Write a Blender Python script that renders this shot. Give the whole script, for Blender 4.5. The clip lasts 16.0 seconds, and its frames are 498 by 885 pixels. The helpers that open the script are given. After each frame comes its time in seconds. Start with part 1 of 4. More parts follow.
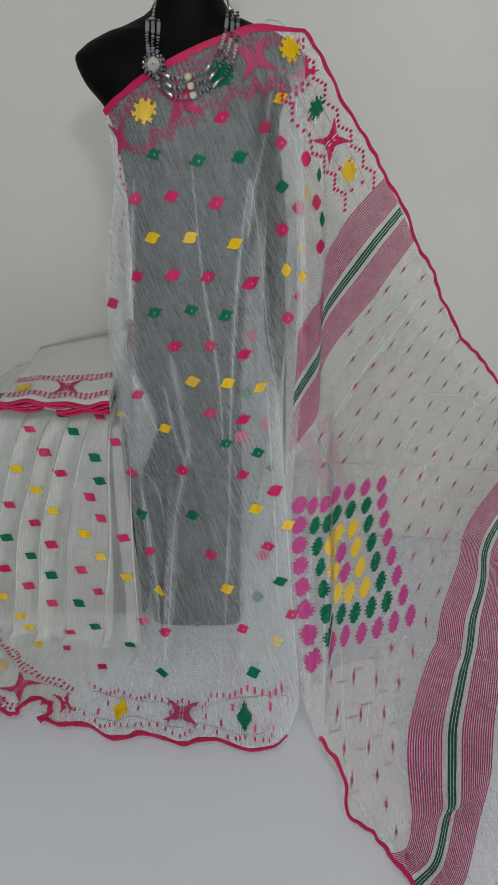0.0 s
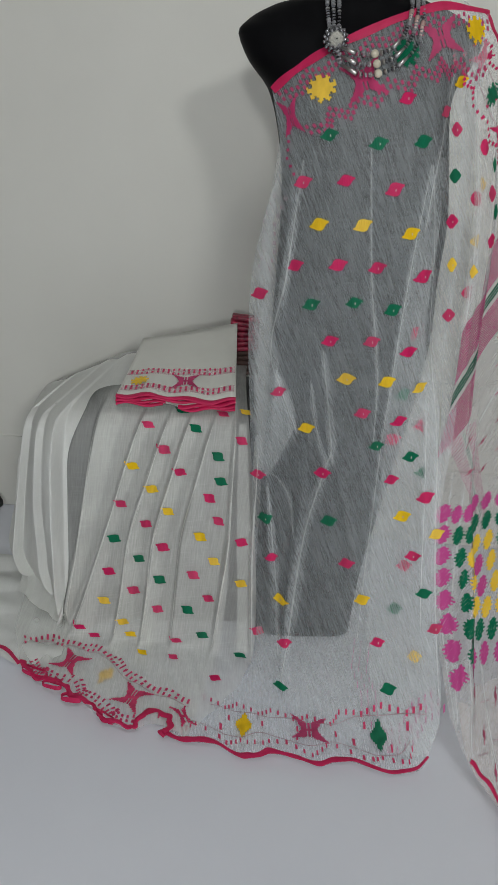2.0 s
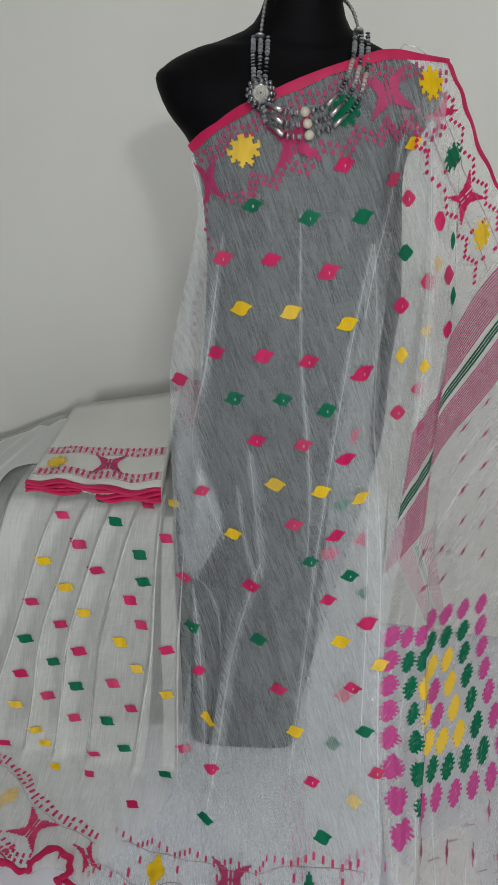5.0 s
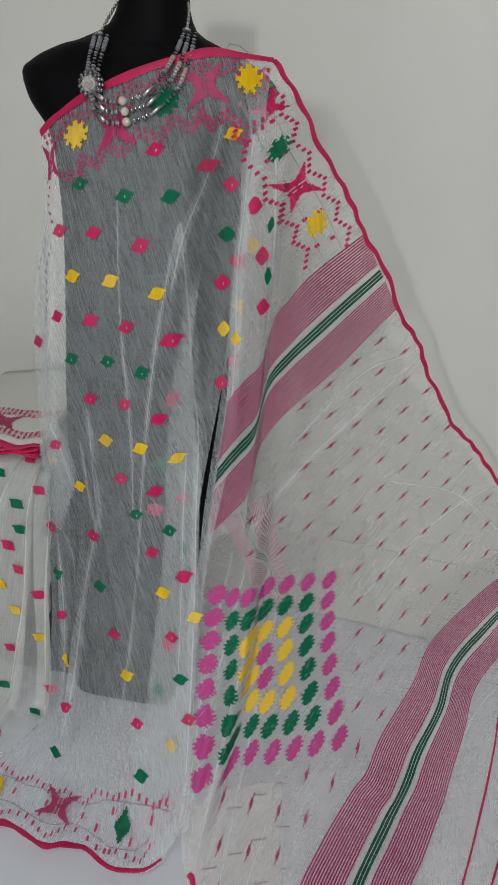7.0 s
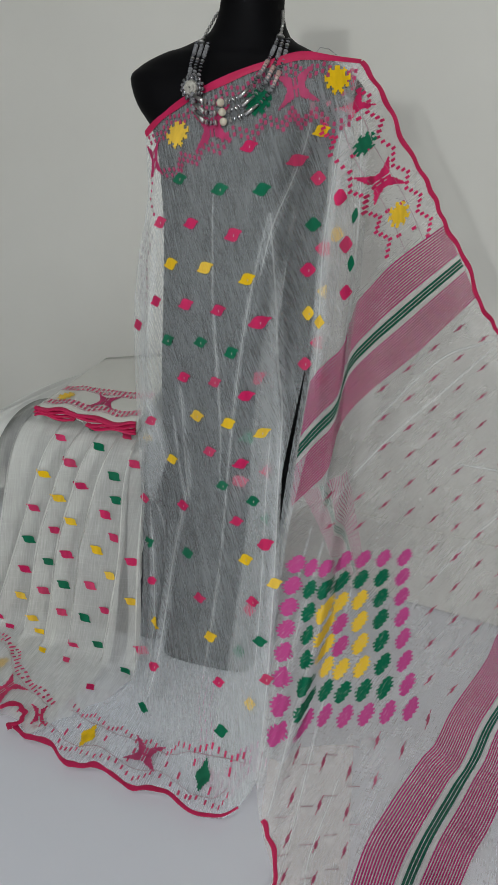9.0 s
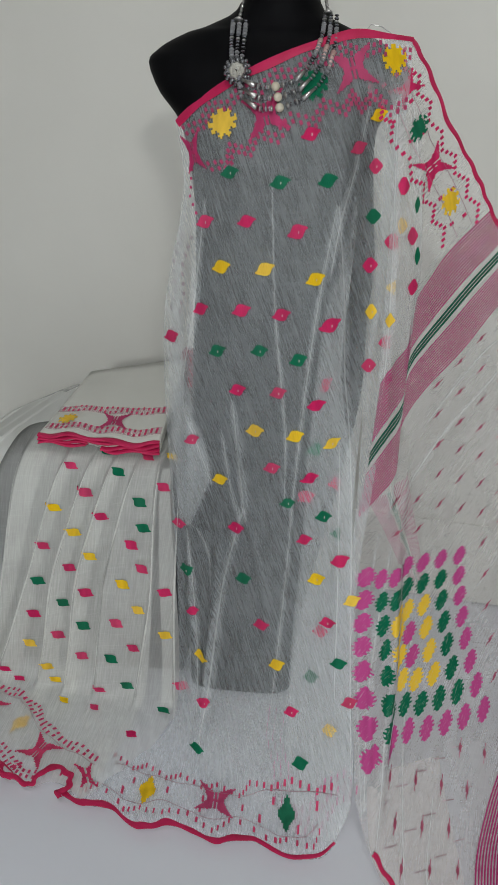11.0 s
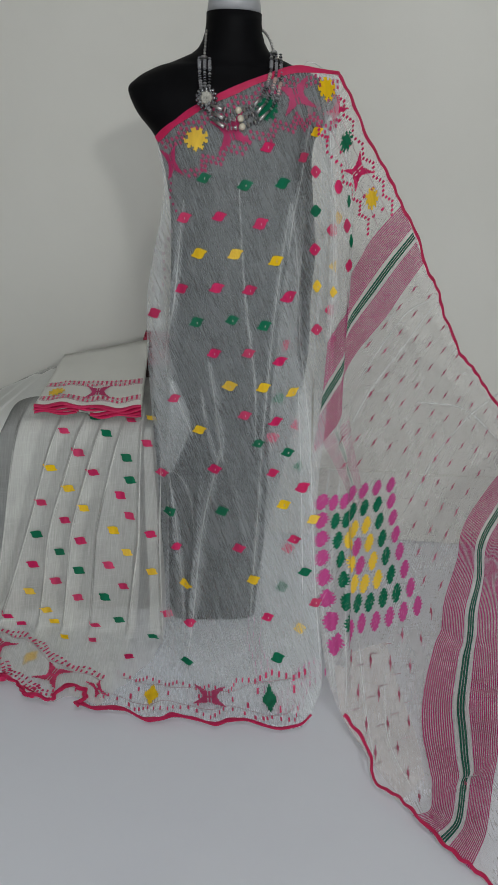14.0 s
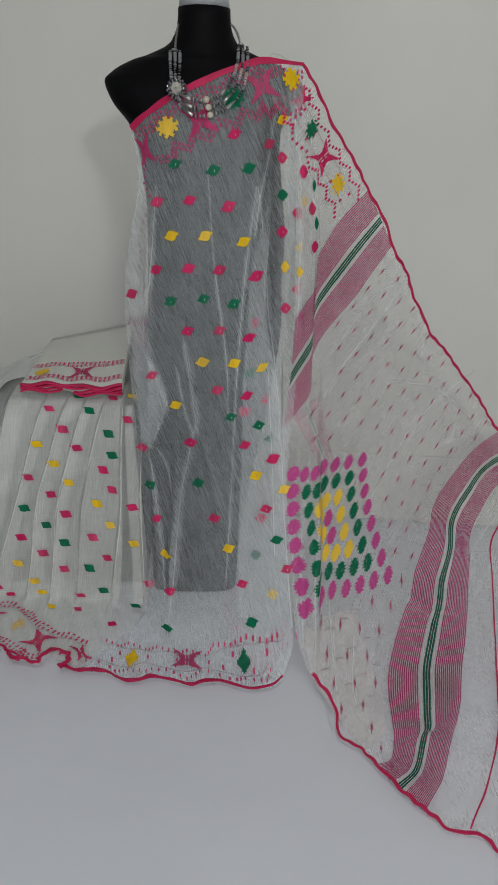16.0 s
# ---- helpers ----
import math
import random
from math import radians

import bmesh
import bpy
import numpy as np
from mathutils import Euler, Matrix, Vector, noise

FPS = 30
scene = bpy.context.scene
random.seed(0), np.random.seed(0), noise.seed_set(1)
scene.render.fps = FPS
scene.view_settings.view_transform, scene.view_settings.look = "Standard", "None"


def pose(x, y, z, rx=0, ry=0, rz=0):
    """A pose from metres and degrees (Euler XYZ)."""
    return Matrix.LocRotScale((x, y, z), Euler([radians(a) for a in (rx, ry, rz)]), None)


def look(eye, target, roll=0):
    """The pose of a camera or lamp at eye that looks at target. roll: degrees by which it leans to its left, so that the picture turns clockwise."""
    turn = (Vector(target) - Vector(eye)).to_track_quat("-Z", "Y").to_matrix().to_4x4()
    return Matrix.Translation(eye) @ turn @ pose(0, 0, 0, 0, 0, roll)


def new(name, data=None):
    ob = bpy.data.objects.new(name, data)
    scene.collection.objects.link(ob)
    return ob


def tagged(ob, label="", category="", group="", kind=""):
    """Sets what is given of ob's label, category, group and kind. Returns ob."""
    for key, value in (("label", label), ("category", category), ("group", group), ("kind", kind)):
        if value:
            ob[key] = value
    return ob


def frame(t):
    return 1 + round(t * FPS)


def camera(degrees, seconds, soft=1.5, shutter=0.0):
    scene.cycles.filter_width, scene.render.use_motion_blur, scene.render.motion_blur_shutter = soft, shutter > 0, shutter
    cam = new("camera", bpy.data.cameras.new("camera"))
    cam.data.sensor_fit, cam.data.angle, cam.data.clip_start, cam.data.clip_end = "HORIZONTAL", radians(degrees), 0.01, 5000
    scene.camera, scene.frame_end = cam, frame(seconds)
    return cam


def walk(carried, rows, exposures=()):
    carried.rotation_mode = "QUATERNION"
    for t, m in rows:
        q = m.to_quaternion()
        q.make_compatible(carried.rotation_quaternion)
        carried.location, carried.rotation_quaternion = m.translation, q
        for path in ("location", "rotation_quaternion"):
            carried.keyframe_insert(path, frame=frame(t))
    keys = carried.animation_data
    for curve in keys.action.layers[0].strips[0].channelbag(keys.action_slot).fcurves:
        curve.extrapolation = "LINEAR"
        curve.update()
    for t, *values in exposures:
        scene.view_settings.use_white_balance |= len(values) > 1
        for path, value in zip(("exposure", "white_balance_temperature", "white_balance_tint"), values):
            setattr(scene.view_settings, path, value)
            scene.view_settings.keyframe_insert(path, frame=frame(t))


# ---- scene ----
cam = camera(35.2, 16.0, 1.15)
METRES, EYE, TILT, LEAN, TURN = 2.35, 1.03, -22.0, 0.0, 0.0
ROWS = [
    (0.0, 0.0, 0.0, 0.0, 0.0, 0.0, -0.0),
    (0.5, -0.0581, -0.0046, -0.0069, 0.33, 0.65, -0.24),
    (1.0, -0.0894, -0.0028, -0.0082, 0.24, 0.7, -1.41),
    (1.5, -0.1085, 0.0055, -0.0099, -0.01, 0.48, -1.77),
    (2.0, -0.1202, 0.0352, -0.0051, -1.42, 0.41, -1.81),
    (2.5, -0.1234, 0.0799, 0.0217, -1.7, -0.09, -2.04),
    (3.0, -0.1227, 0.109, 0.0469, -1.91, -0.04, -2.16),
    (3.5, -0.1138, 0.1271, 0.0653, -2.33, -0.05, -2.31),
    (4.0, -0.0967, 0.1323, 0.0731, -2.36, 0.16, -2.54),
    (6.5, 0.0534, 0.0759, 0.0446, 5.22, 1.12, -6.34),
    (7.0, 0.1093, 0.0815, 0.0457, 6.58, 1.17, -7.87),
    (7.5, 0.1279, 0.0766, 0.0412, 8.25, 0.86, -8.02),
    (8.0, 0.1331, 0.0677, 0.0382, 9.46, 0.81, -8.47),
    (8.5, 0.1346, 0.0623, 0.0351, 10.5, 0.74, -8.43),
    (9.0, 0.1211, 0.0478, 0.0267, 12.99, 0.58, -9.41),
    (11.5, -0.0474, 0.0751, 0.0257, 1.87, 0.28, -3.23),
    (12.0, -0.08, 0.067, 0.0165, 1.13, -1.08, -3.4),
    (12.5, -0.111, 0.0241, 0.0014, -2.48, -0.83, -1.3),
    (13.0, -0.1148, -0.0093, -0.0069, -3.09, -0.59, -0.77),
    (13.5, -0.099, -0.0256, -0.0152, -4.19, 0.51, -0.56),
    (14.0, -0.0676, -0.0484, -0.0181, -3.89, 1.64, -0.5),
    (14.5, -0.0461, -0.0732, -0.0369, -3.94, 1.6, -0.28),
    (15.0, -0.0378, -0.0864, -0.0474, -3.72, 1.84, -0.16),
    (15.5, -0.0332, -0.0858, -0.0467, -3.75, 2.0, -0.03),
    (16.0, -0.0385, -0.0824, -0.0433, -3.18, 1.81, -0.26),
]
walk(cam, [(t, pose(0, 0, EYE, TILT, LEAN, TURN) @ pose(METRES * x, METRES * y, METRES * z, 90 + pitch, roll, yaw)) for t, x, y, z, yaw, pitch, roll in ROWS],
     ((0.0, -0.03), (1.5, -0.01), (2.5, 0.06), (4.0, 0.15), (6.5, 0.05), (9.0, 0.06), (12.0, 0.10), (13.0, 0.01), (14.5, -0.09), (16.0, -0.13)))

# ---- light ----
world = bpy.data.worlds.new("sky")
scene.world = world
world.use_nodes = True
wn = world.node_tree.nodes
sky = wn.new("ShaderNodeTexSky")
sky.sky_type = "NISHITA"
sky.sun_disc = False
sky.sun_elevation, sky.sun_rotation = radians(40), radians(200)
world.node_tree.links.new(sky.outputs[0], wn["Background"].inputs[0])
wn["Background"].inputs[1].default_value = 0.1


def area(name, eye, target, sx, sy, power, colour):
    data = bpy.data.lights.new(name, "AREA")
    data.shape, data.size, data.size_y, data.energy, data.color = "RECTANGLE", sx, sy, power, colour
    ob = new(name, data)
    ob.matrix_world = look(eye, target)
    return ob


area("window_light", (-0.35, -2.93, 1.42), (-0.2, 2, 1.2), 0.16, 0.24, 28, (0.96, 0.985, 0.985))
area("wall_light_glow", (0.75, -2.90, 1.95), (0.0, 1.5, 0.7), 0.32, 0.22, 28, (0.97, 0.985, 0.97))
# soft overhead fill, added to brighten the floor and the low cloth
area("ceiling_fill", (-0.15, -0.5, 2.60), (-0.05, -0.1, 0), 0.14, 1.15, 18, (0.96, 0.985, 0.985))


# ---- materials ----
def nodes_of(name):
    m = bpy.data.materials.new(name)
    m.use_nodes = True
    return m, m.node_tree.nodes, m.node_tree.links, m.node_tree.nodes["Principled BSDF"]


def noise_node(n, l, scale, detail=4.0, stretch=(1, 1, 1), turn=(0, 0, 0), rough=0.55):
    tc, mp, nz = n.new("ShaderNodeTexCoord"), n.new("ShaderNodeMapping"), n.new("ShaderNodeTexNoise")
    mp.vector_type = "TEXTURE"
    mp.inputs["Scale"].default_value = [1 / a for a in stretch]
    mp.inputs["Rotation"].default_value = [radians(a) for a in turn]
    nz.inputs["Scale"].default_value, nz.inputs["Detail"].default_value, nz.inputs["Roughness"].default_value = scale, detail, rough
    l.new(tc.outputs["Object"], mp.inputs[0])
    l.new(mp.outputs[0], nz.inputs["Vector"])
    return nz


def ramp(n, l, source, lo, hi, a=0.3, b=0.7):
    r = n.new("ShaderNodeValToRGB")
    r.color_ramp.elements[0].position, r.color_ramp.elements[1].position = a, b
    r.color_ramp.elements[0].color, r.color_ramp.elements[1].color = (*lo, 1), (*hi, 1)
    l.new(source, r.inputs[0])
    return r


def plain(name, lo, hi, scale=6.0, rough=0.6, metal=0.0, bump=0.1, fine=120.0, depth=0.002, stretch=(1, 1, 1), sheen=0.0):
    m, n, l, p = nodes_of(name)
    big = noise_node(n, l, scale, 5, stretch)
    l.new(ramp(n, l, big.outputs[0], lo, hi).outputs[0], p.inputs["Base Color"])
    p.inputs["Roughness"].default_value, p.inputs["Metallic"].default_value = rough, metal
    p.inputs["Sheen Weight"].default_value = sheen
    small = noise_node(n, l, fine, 3, stretch)
    bp = n.new("ShaderNodeBump")
    bp.inputs["Strength"].default_value, bp.inputs["Distance"].default_value = bump, depth
    l.new(small.outputs[0], bp.inputs["Height"])
    l.new(bp.outputs[0], p.inputs["Normal"])
    return m


def sheer(name, low, high, tilt, tint=(0.86, 0.87, 0.85), slub=1.0):
    """Fine woven voile: threads that scatter light, with gaps between them that let the view pass; thicker slub threads run along it."""
    m, n, l, p = nodes_of(name)
    n.remove(p)
    slubs = noise_node(n, l, 1.0, 4, (450, 30, 24), (0, tilt, 0), 0.62)
    cloudy = noise_node(n, l, 11.0, 3)
    mul = n.new("ShaderNodeMath")
    mul.operation = "MULTIPLY_ADD"
    mul.inputs[1].default_value, mul.inputs[2].default_value = 0.30, -0.10
    l.new(cloudy.outputs[0], mul.inputs[0])
    add = n.new("ShaderNodeMath")
    add.operation = "MULTIPLY_ADD"
    add.inputs[1].default_value = slub
    l.new(slubs.outputs[0], add.inputs[0])
    l.new(mul.outputs[0], add.inputs[2])
    cover = n.new("ShaderNodeMapRange")
    cover.inputs["From Min"].default_value, cover.inputs["From Max"].default_value = 0.34 * slub + 0.05 * (1 - slub), 0.72 * slub + 0.15
    cover.inputs["To Min"].default_value, cover.inputs["To Max"].default_value = low, high
    l.new(add.outputs[0], cover.inputs["Value"])
    coarse = noise_node(n, l, 1.0, 3, (400, 24, 17), (0, tilt + 2, 0), 0.6)
    weft = noise_node(n, l, 1.0, 3, (18, 60, 420), (0, tilt * 0.3, 0), 0.6)
    total = cover.outputs[0]
    for source, lo, hi, much in ((coarse, 0.53, 0.74, 0.13 * slub), (weft, 0.52, 0.75, 0.035)):
        stray, more = n.new("ShaderNodeMapRange"), n.new("ShaderNodeMath")
        stray.inputs["From Min"].default_value, stray.inputs["From Max"].default_value = lo, hi
        stray.inputs["To Min"].default_value, stray.inputs["To Max"].default_value = 0.0, much
        more.operation, more.use_clamp = "ADD", True
        l.new(source.outputs[0], stray.inputs["Value"])
        l.new(total, more.inputs[0])
        l.new(stray.outputs[0], more.inputs[1])
        total = more.outputs[0]
    clear, cloth, back = n.new("ShaderNodeBsdfTransparent"), n.new("ShaderNodeBsdfDiffuse"), n.new("ShaderNodeBsdfTranslucent")
    cloth.inputs[0].default_value = back.inputs[0].default_value = (*tint, 1)
    both, out = n.new("ShaderNodeMixShader"), n.new("ShaderNodeMixShader")
    both.inputs[0].default_value = 0.25
    l.new(cloth.outputs[0], both.inputs[1])
    l.new(back.outputs[0], both.inputs[2])
    l.new(total, out.inputs[0])
    l.new(clear.outputs[0], out.inputs[1])
    l.new(both.outputs[0], out.inputs[2])
    bp = n.new("ShaderNodeBump")
    bp.inputs["Strength"].default_value, bp.inputs["Distance"].default_value = 0.3 * slub, 0.0012
    l.new(slubs.outputs[0], bp.inputs["Height"])
    l.new(bp.outputs[0], cloth.inputs["Normal"])
    l.new(out.outputs[0], n["Material Output"].inputs[0])
    return m


def striped(name, colour, ground, count, share):
    """Woven stripes that run along a band, counted across it by its own width."""
    m, n, l, p = nodes_of(name)
    n.remove(p)
    uv, sep = n.new("ShaderNodeUVMap"), n.new("ShaderNodeSeparateXYZ")
    l.new(uv.outputs[0], sep.inputs[0])
    mul, frac, less = n.new("ShaderNodeMath"), n.new("ShaderNodeMath"), n.new("ShaderNodeMath")
    mul.operation, frac.operation, less.operation = "MULTIPLY", "FRACT", "LESS_THAN"
    mul.inputs[1].default_value, less.inputs[1].default_value = count, share
    l.new(sep.outputs[0], mul.inputs[0])
    l.new(mul.outputs[0], frac.inputs[0])
    l.new(frac.outputs[0], less.inputs[0])
    nz = noise_node(n, l, 260.0, 2)
    one, two = ramp(n, l, nz.outputs[0], [c * 0.8 for c in colour], [min(1, c * 1.2) for c in colour]), n.new("ShaderNodeRGB")
    two.outputs[0].default_value = (*ground, 1)
    mix = n.new("ShaderNodeMix")
    mix.data_type = "RGBA"
    l.new(less.outputs[0], mix.inputs[0])
    l.new(two.outputs[0], mix.inputs[6])
    l.new(one.outputs[0], mix.inputs[7])
    cover = n.new("ShaderNodeMapRange")
    cover.inputs["To Min"].default_value, cover.inputs["To Max"].default_value = 0.12, 0.9
    l.new(less.outputs[0], cover.inputs["Value"])
    clear, cloth, out = n.new("ShaderNodeBsdfTransparent"), n.new("ShaderNodeBsdfDiffuse"), n.new("ShaderNodeMixShader")
    l.new(mix.outputs[2], cloth.inputs[0])
    l.new(cover.outputs[0], out.inputs[0])
    l.new(clear.outputs[0], out.inputs[1])
    l.new(cloth.outputs[0], out.inputs[2])
    l.new(out.outputs[0], n["Material Output"].inputs[0])
    return m


PINK, ROSE, GREEN, YELLOW = (0.62, 0.016, 0.115), (0.60, 0.10, 0.32), (0.002, 0.155, 0.075), (0.92, 0.56, 0.008)


def thread(name, c):
    m = plain(name, [a * 0.78 for a in c], [min(1, a * 1.15) for a in c], 60.0, 0.8, 0, 0.5, 900.0, 0.0008, (1, 1, 0.15))
    n, l, p = m.node_tree.nodes, m.node_tree.links, m.node_tree.nodes["Principled BSDF"]
    p.inputs["Specular IOR Level"].default_value = 0.15
    info, hsv, fade = n.new("ShaderNodeObjectInfo"), n.new("ShaderNodeHueSaturation"), n.new("ShaderNodeMapRange")
    fade.inputs["To Min"].default_value, fade.inputs["To Max"].default_value = 0.92, 1.0
    l.new(info.outputs["Random"], fade.inputs["Value"])
    l.new(fade.outputs[0], hsv.inputs["Saturation"])
    l.new(p.inputs["Base Color"].links[0].from_socket, hsv.inputs["Color"])
    l.new(hsv.outputs[0], p.inputs["Base Color"])
    return m


def hatched(name, c):
    """Loose satin stitches on the slant, with the white ground showing between them."""
    m, n, l, p = nodes_of(name)
    strands = noise_node(n, l, 1.0, 3, (900, 60, 60), (0, 38, 0), 0.6)
    pale = [0.45 * a + 0.40 for a in c]
    l.new(ramp(n, l, strands.outputs[0], c, pale, 0.58, 0.76).outputs[0], p.inputs["Base Color"])
    p.inputs["Roughness"].default_value, p.inputs["Specular IOR Level"].default_value = 0.75, 0.15
    bp = n.new("ShaderNodeBump")
    bp.inputs["Strength"].default_value, bp.inputs["Distance"].default_value = 0.6, 0.001
    l.new(strands.outputs[0], bp.inputs["Height"])
    l.new(bp.outputs[0], p.inputs["Normal"])
    return m


M_SAW = [hatched(k, c) for k, c in (("rose_stitches", (0.56, 0.075, 0.28)), ("green_stitches", (0.002, 0.15, 0.075)), ("yellow_stitches", (0.92, 0.60, 0.05)))]
M_PINK, M_ROSE, M_GREEN, M_YELLOW = thread("pink_thread", PINK), thread("rose_thread", ROSE), thread("green_thread", GREEN), thread("yellow_thread", YELLOW)
M_HEM = plain("crimson_binding", (0.48, 0.004, 0.065), (0.62, 0.012, 0.105), 30, 0.6, 0, 0.3, 500, 0.001)
M_SPRIG = plain("dull_pink_thread", (0.30, 0.045, 0.10), (0.42, 0.08, 0.15), 60, 0.8)
M_PALEPINK = thread("faded_pink_thread", (0.50, 0.035, 0.14))
M_STITCH = plain("pale_open_stitch", (0.66, 0.48, 0.46), (0.74, 0.58, 0.54), 60)
M_LINE = plain("grey_pink_thread", (0.30, 0.20, 0.22), (0.40, 0.28, 0.31), 30)
M_VOILE = sheer("white_voile", 0.18, 0.365, -24, (0.90, 0.955, 0.98))
M_TUCK = sheer("white_voile_fold", 0.12, 0.24, -24, (0.90, 0.94, 0.95))
M_CREASE = sheer("white_voile_crease", 0.34, 0.55, -24, (0.93, 0.95, 0.95))
M_STOOL = sheer("white_voile_pleated", 0.30, 0.44, 6, (0.95, 0.96, 0.93), 0.35)
M_PALLU = sheer("white_voile_pallu", 0.21, 0.36, 40, (0.95, 0.92, 0.905), 0.2)
M_INNER = sheer("white_voile_inner", 0.18, 0.32, -24, (0.93, 0.96, 0.96))
M_DENSE = sheer("white_voile_layered", 0.42, 0.60, 5, (0.95, 0.96, 0.92), 0.45)
M_BEIGE = sheer("beige_inner_voile", 0.26, 0.38, 40, (0.90, 0.82, 0.76), 0.6)
M_SIDE = sheer("white_voile_gathered", 0.90, 0.97, 5, (0.92, 0.93, 0.90), 0.3)
M_BAND = striped("pink_stripes", (0.42, 0.015, 0.14), (0.84, 0.78, 0.79), 14.0, 0.60)
M_FAINT = striped("faint_pink_stripes", (0.46, 0.09, 0.21), (0.85, 0.83, 0.83), 11.0, 0.36)
M_FAINTGREEN = striped("faint_green_stripes", (0.12, 0.26, 0.20), (0.85, 0.86, 0.84), 3.0, 0.5)
M_CREAM = sheer("cream_woven_stripe", 0.34, 0.48, 40, (0.92, 0.90, 0.86), 0.2)
M_GBAND = striped("green_stripes", (0.002, 0.09, 0.05), (0.85, 0.86, 0.84), 3.0, 0.78)
M_BLUSHBAND = sheer("blush_woven_ground", 0.30, 0.45, 5, (0.85, 0.55, 0.62), 0.3)
M_WALL = plain("wall_paint", (0.70, 0.695, 0.645), (0.76, 0.755, 0.705), 1.6, 0.55, 0, 0.08, 70, 0.002)
# unseen walls only: darker than the back wall to hold down bounced light
M_ROOM = plain("low_bounce_room", (0.28, 0.27, 0.26), (0.34, 0.33, 0.31), 1.6, 0.7)
M_CEIL = plain("ceiling_paint", (0.50, 0.50, 0.49), (0.56, 0.56, 0.55), 2.0, 0.8)
M_FLOOR = plain("white_sheet", (0.76, 0.78, 0.85), (0.82, 0.84, 0.90), 1.3, 0.6, 0, 0.12, 9, 0.01)
M_BLACK = plain("black_moulded_plastic", (0.003, 0.003, 0.0035), (0.006, 0.006, 0.007), 20, 0.55, 0, 0.06, 300, 0.0005)
M_BLACK.node_tree.nodes["Principled BSDF"].inputs["Specular IOR Level"].default_value = 0.05
M_CAP = plain("white_plastic", (0.75, 0.76, 0.78), (0.8, 0.81, 0.82), 30, 0.4)
M_NECKCAP = plain("silver_grey_plastic", (0.36, 0.37, 0.39), (0.44, 0.45, 0.47), 30, 0.35)
M_DARK = plain("dark_grey_paint", (0.035, 0.038, 0.042), (0.06, 0.062, 0.068), 14, 0.5)
M_COTTON = plain("ivory_cotton", (0.62, 0.62, 0.57), (0.68, 0.68, 0.63), 9, 0.8, 0, 0.4, 700, 0.0006, (1, 1, 1), 0.2)
M_WINE = plain("wine_brocade", (0.05, 0.001, 0.008), (0.48, 0.03, 0.08), 90, 0.45, 0, 0.5, 300, 0.001)
M_BROWN = plain("brown_cloth", (0.05, 0.026, 0.022), (0.10, 0.05, 0.04), 30, 0.7, 0, 0.4, 300)
M_SILVER = plain("aged_silver", (0.42, 0.41, 0.40), (0.62, 0.61, 0.59), 160, 0.28, 1.0, 0.4, 500, 0.0006)
M_STEEL = plain("dark_silver_beads", (0.16, 0.165, 0.18), (0.34, 0.345, 0.36), 300, 0.22, 0.9, 0.1)
M_PEARL = plain("cream_pearl", (0.56, 0.51, 0.40), (0.66, 0.61, 0.49), 60, 0.16)
M_ROSEWHITE = plain("dull_white_resin", (0.36, 0.35, 0.31), (0.50, 0.49, 0.44), 260, 0.35, 0, 0.3, 500, 0.001)
M_BLUSH = plain("blush_lacquer", (0.55, 0.36, 0.33), (0.65, 0.47, 0.43), 60, 0.3)
M_GLASS, n_, l_, p_ = nodes_of("clear_grey_glass_beads")
p_.inputs["Base Color"].default_value = (0.50, 0.51, 0.53, 1)
p_.inputs["Roughness"].default_value, p_.inputs["Transmission Weight"].default_value = 0.06, 0.55
M_PIPE = plain("black_foam_tube", (0.012, 0.010, 0.010), (0.022, 0.018, 0.018), 40, 0.6)
M_BRICK = plain("terracotta", (0.28, 0.09, 0.06), (0.40, 0.14, 0.10), 30, 0.8)
M_BOTTLE = plain("dark_green_gloss", (0.008, 0.03, 0.018), (0.015, 0.05, 0.03), 12, 0.25)


# ---- building ----
def part(name, bm, material, parent=None, label="", smooth=True):
    data = bpy.data.meshes.new(name)
    bm.to_mesh(data)
    bm.free()
    for m in material if isinstance(material, (list, tuple)) else (material,):
        data.materials.append(m)
    if smooth:
        data.shade_smooth()
    ob = new(name, data)
    if parent is not None:
        ob.parent = parent
    if label:
        tagged(ob, label)
    return ob


def thing(name, label, category, group="", kind="", at=(0, 0, 0)):
    ob = new(name)
    ob.empty_display_size = 0.05
    ob.location = at
    return tagged(ob, label, category, group, kind)


def box(bm, lo, hi, bevel=0.0):
    m = Matrix.Translation([(a + b) / 2 for a, b in zip(lo, hi)]) @ Matrix.Diagonal((*[b - a for a, b in zip(lo, hi)], 1))
    made = bmesh.ops.create_cube(bm, size=1, matrix=m)
    if bevel:
        edges = list({e for v in made["verts"] for e in v.link_edges})
        bmesh.ops.bevel(bm, geom=edges, offset=bevel, segments=2, affect="EDGES", profile=0.5)
    return bm


